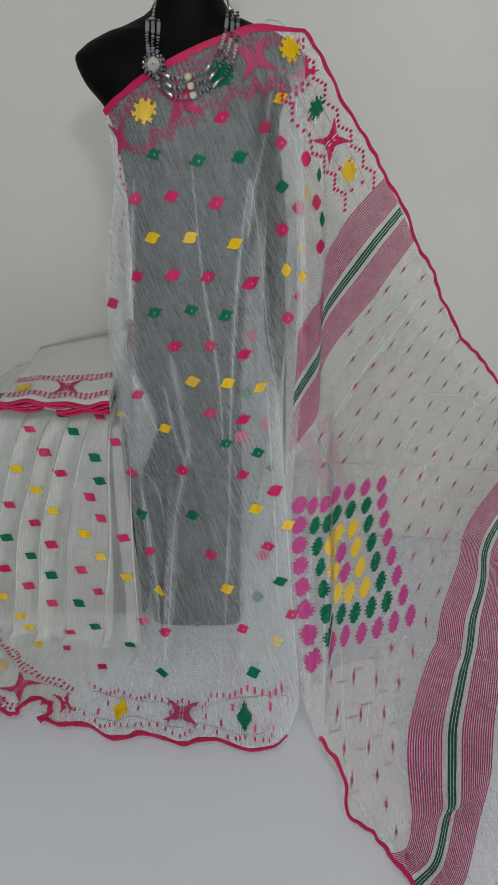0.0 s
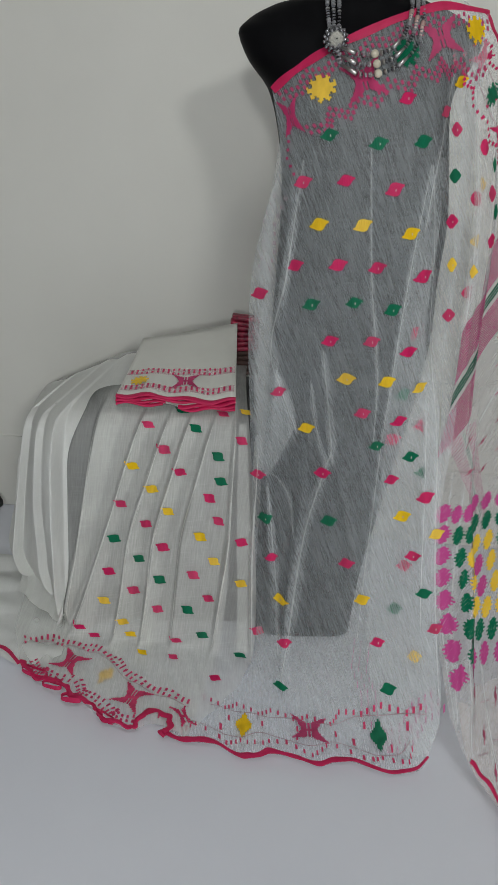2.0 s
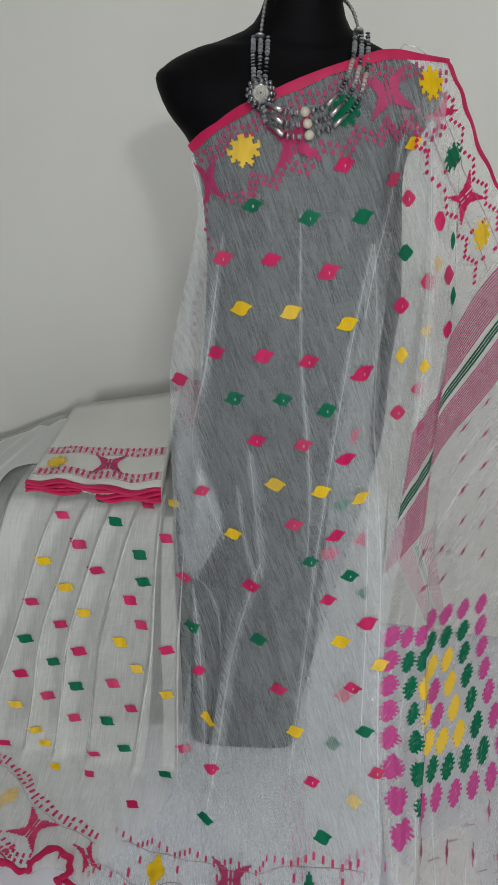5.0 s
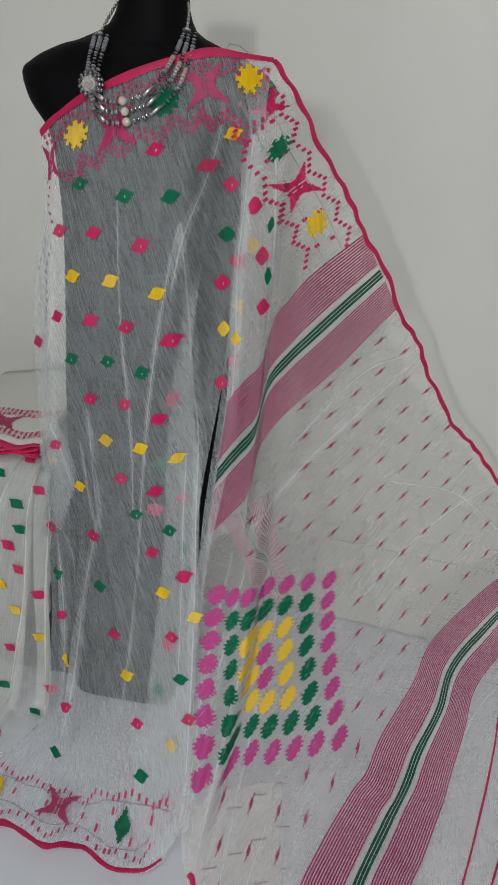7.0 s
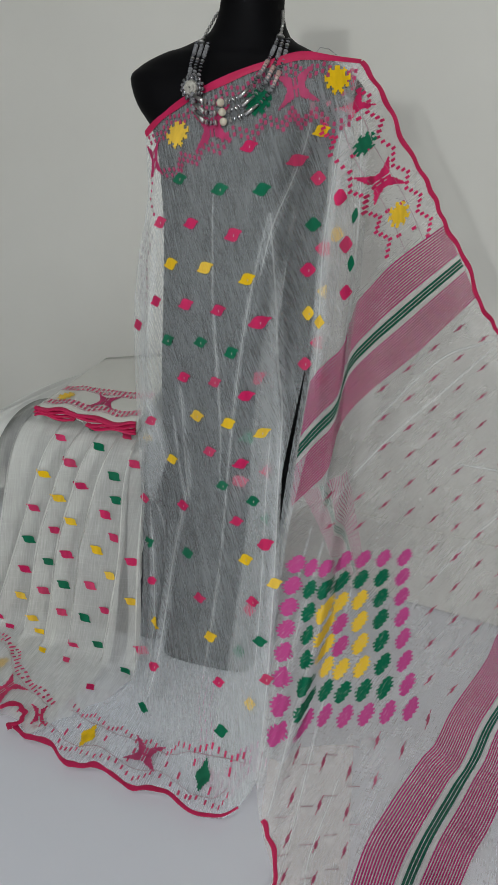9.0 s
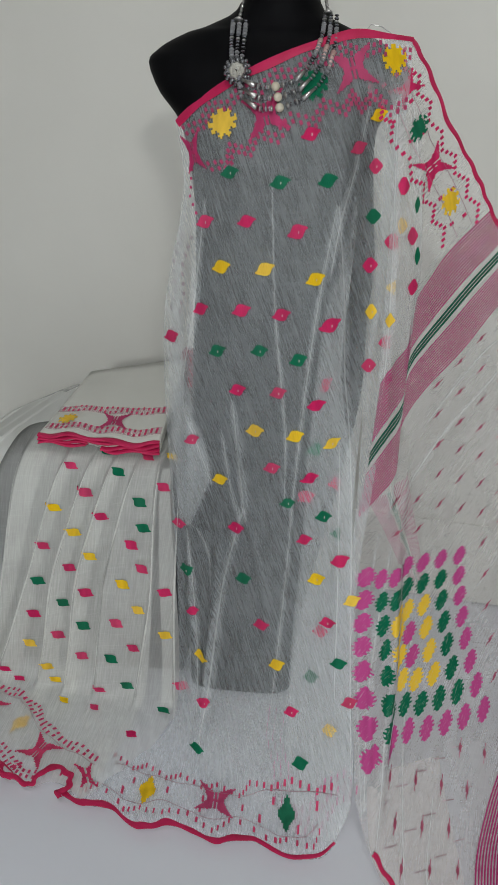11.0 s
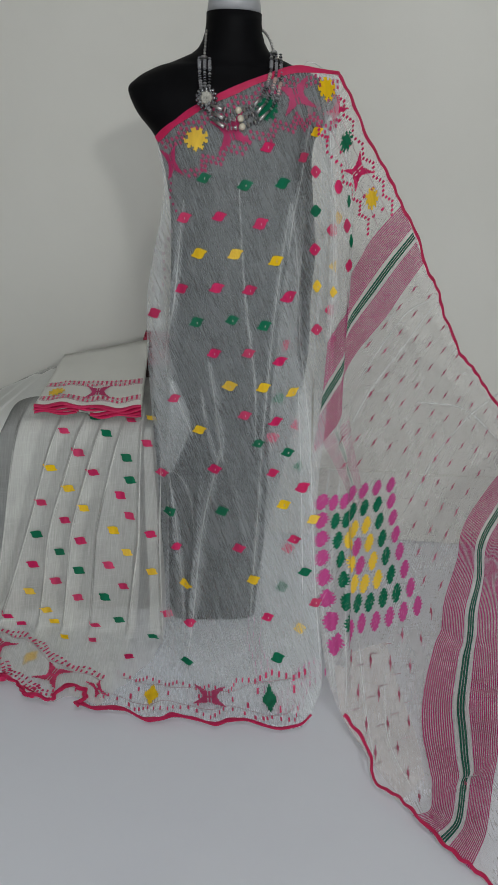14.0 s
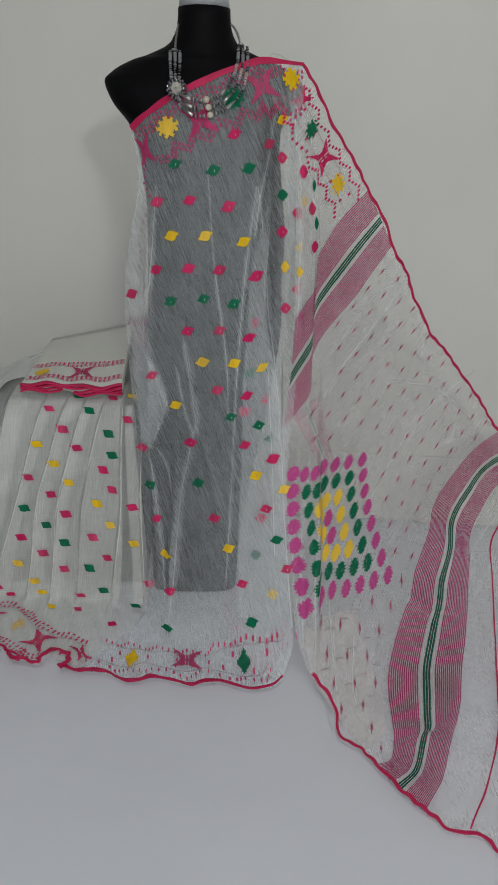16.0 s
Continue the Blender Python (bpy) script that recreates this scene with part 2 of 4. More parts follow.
def spline(points, t):
    """A smooth curve through a few points, t from 0 to 1 by their spacing."""
    d = [0.0]
    for a, b in zip(points, points[1:]):
        d.append(d[-1] + max(1e-6, math.dist(a, b)))
    u = min(max(t, 0.0), 1.0) * d[-1]
    i = max(k for k in range(len(points) - 1) if d[k] <= u + 1e-9)
    f = (u - d[i]) / (d[i + 1] - d[i])
    p1, p2 = points[i], points[i + 1]
    p0, p3 = points[max(i - 1, 0)], points[min(i + 2, len(points) - 1)]
    l0, l1, l2 = max(d[i] - d[max(i - 1, 0)], 1e-6), d[i + 1] - d[i], max(d[min(i + 2, len(points) - 1)] - d[i + 1], 1e-6)
    out = []
    for a, b, c, e in zip(p0, p1, p2, p3):
        m1 = (c - b) if i == 0 else l1 * ((b - a) / l0 + (c - b) / l1) / 2
        m2 = (c - b) if i + 2 >= len(points) else l1 * ((c - b) / l1 + (e - c) / l2) / 2
        out.append((2 * f**3 - 3 * f**2 + 1) * b + (f**3 - 2 * f**2 + f) * m1 + (3 * f**2 - 2 * f**3) * c + (f**3 - f**2) * m2)
    return out


def along(points, t):
    """A smooth curve that passes its points at even steps of t."""
    u = min(max(t, 0.0), 1.0) * (len(points) - 1)
    i = min(int(u), len(points) - 2)
    f = u - i
    p0, p1, p2, p3 = [points[min(max(i + k, 0), len(points) - 1)] for k in (-1, 0, 1, 2)]
    return [b + 0.5 * f * (c - a + f * (2 * a - 5 * b + 4 * c - e + f * (3 * (b - c) + e - a))) for a, b, c, e in zip(p0, p1, p2, p3)]


def softplus(w, k):
    return w if w / k > 30 else k * math.log1p(math.exp(w / k))


def step(a, b, v):
    v = min(max((v - a) / (b - a), 0.0), 1.0)
    return v * v * (3 - 2 * v)


def crease(x, w, x0, w0, x1, w1, height, width):
    """A soft fold from one place of the cloth to another, which dies away at its ends."""
    dx, dw = x1 - x0, w1 - w0
    f = ((x - x0) * dx + (w - w0) * dw) / (dx * dx + dw * dw)
    g = min(max(f, 0.0), 1.0)
    d = math.hypot(x - x0 - g * dx, w - w0 - g * dw)
    return height * math.exp(-((d / width) ** 2)) * step(-0.02, 0.25, f) * step(1.02, 0.7, f) if -0.02 < f < 1.02 else 0.0


# Each hanging cloth is told by x and by w, the length along it from where it meets the floor: above, it hangs; below, it lies.
FRONT_FOLDS = ((-0.126, 0.62, -0.105, 0.47, 0.008, 0.006), (-0.15, 0.45, -0.175, 0.01, 0.013, 0.007), (-0.2, 1.0, -0.215, 0.42, 0.010, 0.008),
               (0.005, 0.98, -0.045, 0.13, 0.006, 0.006), (-0.215, 0.40, -0.19, 0.06, 0.009, 0.007), (-0.17, 0.52, -0.215, 0.395, 0.006, 0.006),
               (-0.10, 0.47, -0.05, 0.24, 0.006, 0.008), (0.02, 0.75, 0.055, 0.25, 0.006, 0.01), (-0.21, 0.405, -0.12, 0.44, 0.006, 0.005))


def front_cloth(x, w):
    z = softplus(w, 0.02)
    y = 1.146 - 0.638 * x + 0.898 * x * x + 0.575 * z - 0.944 * z * z + 0.524 * z**3 + 0.872 * x * z + 1.394 * x * x * z
    y += 0.022 * step(1.03, 1.12, z) * step(0.05, -0.03, x)
    y += 0.055 * step(0.0, 0.05, x) * step(0.5, 0.72, z) * step(1.13, 1.02, z)
    y -= sum(crease(x, w, *f) for f in FRONT_FOLDS)
    y += 0.004 * math.sin(38 * x + 2.2 * math.sin(5 * w)) * step(1.1, 0.75, w) * step(-0.05, 0.1, w)
    lie = step(0.04, -0.06, w)
    z += lie * (0.004 + 0.004 * math.sin(42 * x + 11 * w) ** 2)
    return Vector((x, y + w - softplus(w, 0.02), z + 0.003))


PALLU_FOLDS = ((0.12, 0.47, 0.36, 0.73, 0.006, 0.008), (0.16, 0.36, 0.12, 0.03, 0.012, 0.008), (0.3, 0.3, 0.62, 0.52, 0.008, 0.012),
               (0.06, 1.10, 0.07, 0.5, 0.010, 0.008), (0.09, 1.12, 0.10, 0.55, 0.008, 0.006), (0.33, 0.10, 0.44, 0.01, 0.01, 0.015),
               (0.44, 0.08, 0.62, 0.24, 0.008, 0.014), (0.26, -0.19, 0.40, -0.21, 0.012, 0.018), (0.12, 0.32, 0.105, 0.07, 0.010, 0.007))


def pallu_cloth(x, w):
    z = softplus(w, 0.06)
    y = 0.907 + 0.879 * x - 0.263 * x * x + 1.442 * z - 2.037 * z * z + 0.136 * x * z + 0.961 * z**3
    y -= sum(crease(x, w, *f) for f in PALLU_FOLDS)
    y += 0.028 * step(0.88, 1.02, z) * step(0.32, 0.16, x) * step(1.165, 1.09, z)
    ridge = 0.148 - 0.10 * max(0.0, 0.22 - w)
    y += 0.70 * (0.088 - max(x, 0.07)) * step(ridge + 0.012, ridge - 0.003, x) * step(0.02, 0.12, w) * step(0.60, 0.46, w)
    y -= 0.028 * step(0.129, 0.123, x) * step(0.40, 0.58, w) * step(1.12, 0.98, w)
    y += 0.003 * math.sin(30 * x + 24 * w) * step(-0.1, 0.15, w)
    lie = step(0.03, -0.1, w)
    z += lie * 0.006 * math.sin(30 * x + 21 * w) ** 2
    return Vector((x, y + w - softplus(w, 0.06), z + 0.004))


SEAT = 0.497
# where the edges of the pleats run: x at the seat, half-way down and at the floor
PLEATS = ((-0.75, -0.755, -0.80), (-0.715, -0.72, -0.76), (-0.68, -0.69, -0.72), (-0.645, -0.655, -0.68), (-0.536, -0.574, -0.612), (-0.450, -0.523, -0.60), (-0.401, -0.475, -0.512), (-0.361, -0.428, -0.456),
          (-0.317, -0.375, -0.396), (-0.277, -0.284, -0.312), (-0.235, -0.238, -0.232), (-0.19, -0.19, -0.18))


def pleat_x(p, w):
    if w > 0.25:
        return p[1] + (p[0] - p[1]) * (w - 0.25) / 0.25 if w < 0.5 else p[0] + (w - 0.5) * 0.2
    return p[2] + (p[1] - p[2]) * max(w, -0.15) / 0.25


def stool_cloth(x, w):
    c = max(0.0, -0.60 - x)
    seat = SEAT - 3.0 * max(0.0, -0.50 - x) ** 2
    z = softplus(w, 0.025) - softplus(w - seat, 0.03)
    low = step(0.38, 0.04, w)
    push = (1 - low) * 24 * c * c + low * 0.6 * (math.sqrt(c + 0.003) - math.sqrt(0.003))
    y = 1.353 - 0.173 * x + 0.071 * z + push * step(-0.05, 0.02, w)
    hang = step(-0.06, 0.06, w) * step(seat + 0.06, seat - 0.1, w)
    lines = [pleat_x(p, w) for p in PLEATS]
    for a, b in zip(lines, lines[1:]):
        if a <= x < b:
            q = (x - a) / (b - a)
            y -= (0.25 + 0.75 * hang) * (0.034 if x > -0.62 else 0.004) * ((1 - q) / 0.94 if q > 0.06 else q / 0.06) * step(-0.2, -0.02, w) * step(SEAT + 0.25, SEAT, w)
    lie = step(0.04, -0.06, w)
    z += lie * (0.004 + 0.006 * math.sin(55 * x + 16 * w) ** 2)
    out = step(-0.56, -0.70, x) * step(-0.02, 0.1, w) * (0.030 + 0.012 * step(0.40, 0.20, w))
    return Vector((x - out, y + w - softplus(w, 0.025) + softplus(w - seat, 0.03), z + 0.006))


# crests of the thick folds beside the pleats: x at the seat, half-way down and at the floor
CRESTS = ((-0.78, -0.79, -0.86), (-0.712, -0.722, -0.76), (-0.668, -0.684, -0.70), (-0.626, -0.640, -0.640), (-0.590, -0.595, -0.604), (-0.50, -0.52, -0.54))


def side_cloth(x, w):
    p = stool_cloth(x, w)
    lines = [pleat_x(c, w) + 0.002 * math.sin(9 * w + 40 * c[0]) for c in CRESTS]
    rise = 0.0
    for k, (a, b) in enumerate(zip(lines, lines[1:])):
        if a <= x < b:
            q = (x - a) / (b - a)
            rise = (0.85, 1.1, 0.7, 1.2, 0.9)[k] * (q / 0.84 if q < 0.84 else 1 - (q - 0.84) / 0.16)
    hang = step(-0.03, 0.05, w)
    return p + Vector((-0.007 * rise * hang, -0.012 - 0.034 * rise * hang, 0.006 + 0.014 * rise * (1 - hang)))


def lifted(cloth, x, w, off):
    p = cloth(x, w)
    n = (cloth(x + 0.002, w) - cloth(x - 0.002, w)).cross(cloth(x, w + 0.002) - cloth(x, w - 0.002))
    if n.length < 1e-12:
        return p
    n.normalize()
    if n.y > 0.15 or (abs(n.y) <= 0.15 and n.z < 0):
        n = -n
    return p + n * off


def patch(cloth, top, bottom, left, right, cols, rows, off=0.0):
    """A sheet of cloth between four edges that are told in x and w."""
    bm = bmesh.new()
    c00, c10, c01, c11 = top[0], top[-1], bottom[0], bottom[-1]
    grid = []
    tops, bots = [spline(top, i / cols) for i in range(cols + 1)], [spline(bottom, i / cols) for i in range(cols + 1)]
    for r in range(rows + 1):
        v = r / rows
        le, ri, line = spline(left, v), spline(right, v), []
        for c in range(cols + 1):
            u = c / cols
            q = [(1 - v) * tops[c][k] + v * bots[c][k] + (1 - u) * le[k] + u * ri[k]
                 - ((1 - u) * (1 - v) * c00[k] + u * (1 - v) * c10[k] + (1 - u) * v * c01[k] + u * v * c11[k]) for k in (0, 1)]
            line.append(bm.verts.new(lifted(cloth, q[0], q[1], off) if off else cloth(*q)))
        grid.append(line)
    for a, b in zip(grid, grid[1:]):
        for k in range(cols):
            bm.faces.new((a[k], b[k], b[k + 1], a[k + 1]))
    return bm


def ribbon(cloth, points, width, count, off=0.0016, wave=0.0, offset=0.0, bm=None, taper=0.0, pitch=0.27):
    """A strip along a curve on the cloth."""
    bm = bm or bmesh.new()
    last = None
    for i in range(count + 1):
        t = i / count
        a, b = spline(points, max(t - 0.004, 0)), spline(points, min(t + 0.004, 1))
        p = spline(points, t)
        d = Vector((b[0] - a[0], b[1] - a[1])).normalized()
        nx, nw = -d.y, d.x
        s = offset + wave * math.sin(i * pitch + 1.6 * math.sin(i * 0.11))
        h = width / 2 * (1 - taper * step(0.8, 1.0, t)) * (1 + 0.12 * math.sin(i * 0.41 + 2 * math.sin(i * 0.07)))
        pair = [bm.verts.new(lifted(cloth, p[0] + nx * (s + k * h), p[1] + nw * (s + k * h), off * (1.5 if k == 0 else 1))) for k in (-1, 0, 1)]
        if last:
            for k in (0, 1):
                bm.faces.new((last[k], last[k + 1], pair[k + 1], pair[k]))
        last = pair
    return bm


def band(cloth, one, two, f0, f1, count, across, off=0.0018):
    """The share f0 to f1 of the way from one curve to another, with its width told as U."""
    bm = bmesh.new()
    uv = bm.loops.layers.uv.new("UVMap")
    rows = []
    for i in range(count + 1):
        a, b = along(one, i / count), along(two, i / count)
        rows.append([(bm.verts.new(lifted(cloth, *[p + (q - p) * (f0 + (f1 - f0) * k / across) for p, q in zip(a, b)], off)), k / across, i / count) for k in range(across + 1)])
    for a, b in zip(rows, rows[1:]):
        for k in range(across):
            corners = (a[k], a[k + 1], b[k + 1], b[k])
            f = bm.faces.new([c[0] for c in corners])
            for loop, c in zip(f.loops, corners):
                loop[uv].uv = (c[1], c[2])
    return bm


# Woven figures, as spans of weft from bottom (-1) to top (1): each row a list of (left, right).
LEAF_SIDE = ((-1.0, -0.18), (-0.86, -0.45), (-0.62, -1.0), (-0.40, -1.02), (-0.18, -0.76), (0.35, -0.60), (0.82, -0.44), (1.0, -0.22))


def leaf_edge(v):
    for (a, p), (b, q) in zip(LEAF_SIDE, LEAF_SIDE[1:]):
        if v <= b + 1e-6:
            return p + (q - p) * (v - a) / (b - a)
    return LEAF_SIDE[-1][1]


def leaf(v):
    return (leaf_edge(v), -leaf_edge(-v))


def leaf_back(v):
    return (leaf_edge(-v), -leaf_edge(v))


def diamond(v):
    h = 1.0 - 0.80 * abs(v) ** 1.25
    return (-h, h)


# Larger ones as a mask over a lattice of thread crossings.
def saw_lozenge(u, v):
    jag = 0.11 if int((v + 1) * 5.5) % 2 else -0.11
    return abs(u) < 0.94 - 0.62 * abs(v) + jag


def tall_lozenge(u, v):
    return abs(u) + abs(v) < 1.05


def flower(u, v):
    a, r = math.atan2(v, u), math.hypot(u, v)
    return r < 0.80 + (0.2 if math.sin(a * 9) > -0.1 else -0.1)


def butterfly(u, v):
    a, b = abs(u), abs(v)
    if 0.12 < b < 0.52 and 0.06 < a < 0.13:
        return False
    return a < 0.44 + 0.57 * b**1.25 and b < 0.50 + 0.55 * a**1.1


def placed(cloth, bm, x, w, turn, rise, off):
    c, s = math.cos(turn), math.sin(turn)
    return lambda a, b: bm.verts.new(lifted(cloth, x + a * c - b * s, w + a * s + b * c + rise * a, off))


def figure(cloth, x, w, sx, sw, shape, rows=8, turn=0.0, rise=0.0, off=0.0022):
    bm = bmesh.new()
    at = placed(cloth, bm, x, w, turn, rise, off)
    last, cuts = None, 4
    for r in range(rows + 1):
        v = -1 + 2 * r / rows
        a, b = shape(v)
        line = [at((a + (b - a) * k / cuts) * sx, v * sw) for k in range(cuts + 1)]
        if last:
            for k in range(cuts):
                bm.faces.new((last[k], last[k + 1], line[k + 1], line[k]))
        last = line
    return bm


def stitched(bm, cloth, x, w, off):
    """A pale stitch left open in the middle of a figure."""
    f = bm.faces.new([bm.verts.new(lifted(cloth, x + a * 0.0007, w + b * 0.0017, off + 0.0006)) for a, b in ((-1, -1), (1, -1), (1, 1), (-1, 1))])
    f.material_index = 1
    return bm


def woven(cloth, x, w, sx, sw, mask, nu=16, nv=16, turn=0.0, skew=0.0, rise=0.0, off=0.0022):
    bm = bmesh.new()
    at = placed(cloth, bm, x, w, turn, rise, off)
    made = {}

    def corner(i, j):
        if (i, j) not in made:
            u, v = (-1 + 2 * i / nu) * sx, (-1 + 2 * j / nv) * sw
            made[i, j] = at(u + skew * v, v)
        return made[i, j]

    for j in range(nv):
        for i in range(nu):
            if mask(-1 + (2 * i + 1) / nu, -1 + (2 * j + 1) / nv):
                bm.faces.new((corner(i, j), corner(i + 1, j), corner(i + 1, j + 1), corner(i, j + 1)))
    return bm


def lozenges(cloth, parent, places, material, rng, sx=0.0136, sw=0.0090, shape=leaf, lean=0.04, off=0.0022):
    for x, w in places:
        k = rng.uniform(0.92, 1.06)
        if cloth is stool_cloth:
            for fold in PLEATS:
                d = x - pleat_x(fold, w)
                if abs(d) < 0.017:
                    x += 0.017 - d if d > -0.006 else -0.017 - d
                    break
        bm = figure(cloth, x, w, sx * k, sw * k * rng.uniform(0.94, 1.06), shape, 16, lean + rng.uniform(-0.1, 0.1), 0.0, off)
        if cloth is front_cloth and off > 0 and rng.random() < 0.5:
            part("diamond_motif", stitched(bm, cloth, x + 0.0015, w - 0.001, off), (material, M_STITCH), parent)
        else:
            part("diamond_motif", bm, material, parent)


def tuck(cloth, points, width, parent, material, count=60, off=0.0012):
    """A fold where the cloth lies double, narrow at its crest and wide at its foot."""
    for wide, lift, kind in ((width * 2.8, off * 0.6, material), (max(width * 0.42, 0.0018), off, M_CREASE)):
        fold_strip(cloth, points, wide, parent, kind, count, lift)


def fold_strip(cloth, points, width, parent, material, count, off):
    bm = bmesh.new()
    last = None
    for i in range(count + 1):
        t = i / count
        a, b, p = spline(points, max(t - 0.01, 0)), spline(points, min(t + 0.01, 1)), spline(points, t)
        d = Vector((b[0] - a[0], b[1] - a[1])).normalized()
        h = width / 2 * (0.15 + 0.85 * math.sqrt(math.sin(math.pi * (0.02 + 0.96 * t)))) * (0.8 + 0.2 * math.sin(9 * t + 40 * points[0][0]))
        line = [bm.verts.new(lifted(cloth, p[0] - d.y * h * k, p[1] + d.x * h * k, off * (1.2 if k == 0 else 1))) for k in (-1, 0, 1)]
        if last:
            for k in (0, 1):
                bm.faces.new((last[k], last[k + 1], line[k + 1], line[k]))
        last = line
    return part("fold", bm, material, parent)


def dashes(cloth, curve, count, offset, length, width, bm, zig=0.0, slant=0.0, off=0.0018, upright=False):
    """Short upright woven dashes in a row along a curve, stepping up and down."""
    for i in range(count):
        t = (i + 0.5) / count
        p, q = spline(curve, t), spline(curve, min(t + 0.01, 1))
        d = Vector((q[0] - p[0], q[1] - p[1]))
        d = d.normalized() if d.length else Vector((1, 0))
        n = Vector((-d.y, d.x))
        c = Vector(p) + n * (offset + zig * (abs(i % 6 - 3) - 1.5))
        a = (Vector((0, 1)) if upright else (n + d * slant).normalized()) * length / 2
        b = d * width / 2
        bm.faces.new([bm.verts.new(lifted(cloth, v.x, v.y, off)) for v in (c - a - b, c - a + b, c + a + b, c + a - b)])
    return bm


# ---- room ----
SLANT = math.atan(-0.13)


def slab(name, lo, hi, material, label, category, m=None):
    ob = part(name, box(bmesh.new(), lo, hi), material, None, "", False)
    if m:
        ob.matrix_world = m
    return tagged(ob, label, category, "", "structure")


BACK = pose(0, 1.935, 0, 0, 0, math.degrees(SLANT))
slab("wall_north", (-3.2, 0, -0.1), (3.2, 0.12, 2.75), M_WALL, "plain off-white painted wall behind the display", "wall", BACK)
slab("baseboard", (-3.0, -0.006, 0.0), (3.0, -0.0005, 0.205), M_WALL, "off-white skirting panel along the wall foot", "baseboard", BACK)
# added walls out of view close the room; their dark tone limits bounce
slab("wall_west", (-2.6, -3.1, -0.1), (-2.48, 2.6, 2.75), M_ROOM, "unseen side wall, kept dark to cut bounced light", "wall")
slab("wall_east", (2.48, -3.1, -0.1), (2.6, 2.6, 2.75), M_ROOM, "unseen side wall, kept dark to cut bounced light", "wall")
south = bmesh.new()
for lo, hi in (((-2.6, -3.12, -0.1), (-0.6, -3.0, 2.75)), ((0.4, -3.12, -0.1), (2.6, -3.0, 2.75)), ((-0.6, -3.12, -0.1), (0.4, -3.0, 0.92)), ((-0.6, -3.12, 1.98), (0.4, -3.0, 2.75))):
    box(south, lo, hi)
tagged(part("wall_south", south, M_ROOM, None, "", False), "unseen wall with a window opening, kept dark to cut bounced light", "wall", "", "structure")
slab("ceiling", (-2.6, -3.1, 2.66), (2.6, 2.6, 2.76), M_CEIL, "plain white ceiling", "ceiling")
floor = bmesh.new()
bmesh.ops.create_grid(floor, x_segments=90, y_segments=90, size=2.6, matrix=Matrix.Translation((0, -0.4, 0)))
for v in floor.verts:
    v.co.z = -0.002 + 0.004 * (noise.noise(v.co * 2.2) - 0.5) if -0.2 < v.co.y < 2.2 and abs(v.co.x) < 1.3 else -0.004
tagged(part("floor", floor, M_FLOOR), "smooth bluish-white sheet spread over the floor", "floor", "", "structure")
win = thing("window_1", "white framed window behind the camera", "window", "", "structure")
for lo, hi in (((-0.6, -3.09, 0.92), (-0.55, -3.03, 1.98)), ((0.35, -3.09, 0.92), (0.4, -3.03, 1.98)), ((-0.55, -3.09, 0.92), (0.35, -3.03, 0.97)), ((-0.55, -3.09, 1.93), (0.35, -3.03, 1.98))):
    part("window_frame", box(bmesh.new(), lo, hi, 0.004), M_CAP, win)

# unseen housing made up to go with the overhead fill
batten = thing("fill_batten", "unseen white batten added under the ceiling for the floor fill", "lamp")
part("body", box(bmesh.new(), (-0.22, -1.1, 2.63), (-0.08, 0.1, 2.66), 0.006), M_CAP, batten)
bulkhead = thing("wall_light", "small white square lamp fixed on the wall", "lamp")
part("body", box(bmesh.new(), (0.55, -3.0, 1.80), (0.95, -2.95, 2.10), 0.008), M_CAP, bulkhead)


# ---- mannequin ----
def lathe(sections, around, curve=lambda z: 0.0, steps=60):
    bm = bmesh.new()
    last = None
    for i in range(steps + 1):
        z, cx, cy, rx, ry, power = spline(sections, i / steps)
        line = []
        for k in range(around):
            a = 2 * math.pi * k / around
            c, s = math.cos(a), math.sin(a)
            line.append(bm.verts.new((cx + rx * math.copysign(abs(c) ** power, c), cy + ry * math.copysign(abs(s) ** power, s), z)))
        if last:
            for k in range(around):
                bm.faces.new((last[k], last[(k + 1) % around], line[(k + 1) % around], line[k]))
        else:
            bm.faces.new(list(reversed(line)))
        last = line
    bm.faces.new(last)
    return bm


BODY = [(0.0, -0.115, 1.535, 0.102, 0.070, 0.45), (0.15, -0.112, 1.505, 0.106, 0.074, 0.55), (0.33, -0.098, 1.485, 0.120, 0.080, 0.7), (0.50, -0.082, 1.462, 0.132, 0.085, 0.85), (0.66, -0.073, 1.447, 0.142, 0.092, 0.9), (0.76, -0.073, 1.437, 0.139, 0.092, 0.9),
        (0.86, -0.071, 1.43, 0.139, 0.10, 0.9), (0.95, -0.078, 1.432, 0.136, 0.105, 0.85), (1.05, -0.092, 1.445, 0.146, 0.096, 0.8), (1.098, -0.097, 1.452, 0.178, 0.085, 0.75),
        (1.130, -0.097, 1.458, 0.192, 0.076, 0.75), (1.149, -0.097, 1.462, 0.180, 0.070, 0.8), (1.172, -0.096, 1.466, 0.142, 0.064, 0.9), (1.187, -0.096, 1.47, 0.102, 0.060, 1.0),
        (1.205, -0.098, 1.472, 0.066, 0.056, 1.0), (1.235, -0.098, 1.474, 0.052, 0.052, 1.0), (1.266, -0.098, 1.475, 0.050, 0.051, 1.0)]
bust = lathe(BODY, 48, steps=110)
cap = bmesh.ops.create_cone(bust, cap_ends=True, segments=32, radius1=0.049, radius2=0.046, depth=0.026, matrix=Matrix.Translation((-0.098, 1.475, 1.279)))
for v in cap["verts"]:
    for f in v.link_faces:
        f.material_index = 1
tagged(part("mannequin", bust, (M_BLACK, M_NECKCAP)), "armless matt black display torso with a silver-grey neck cap", "mannequin")
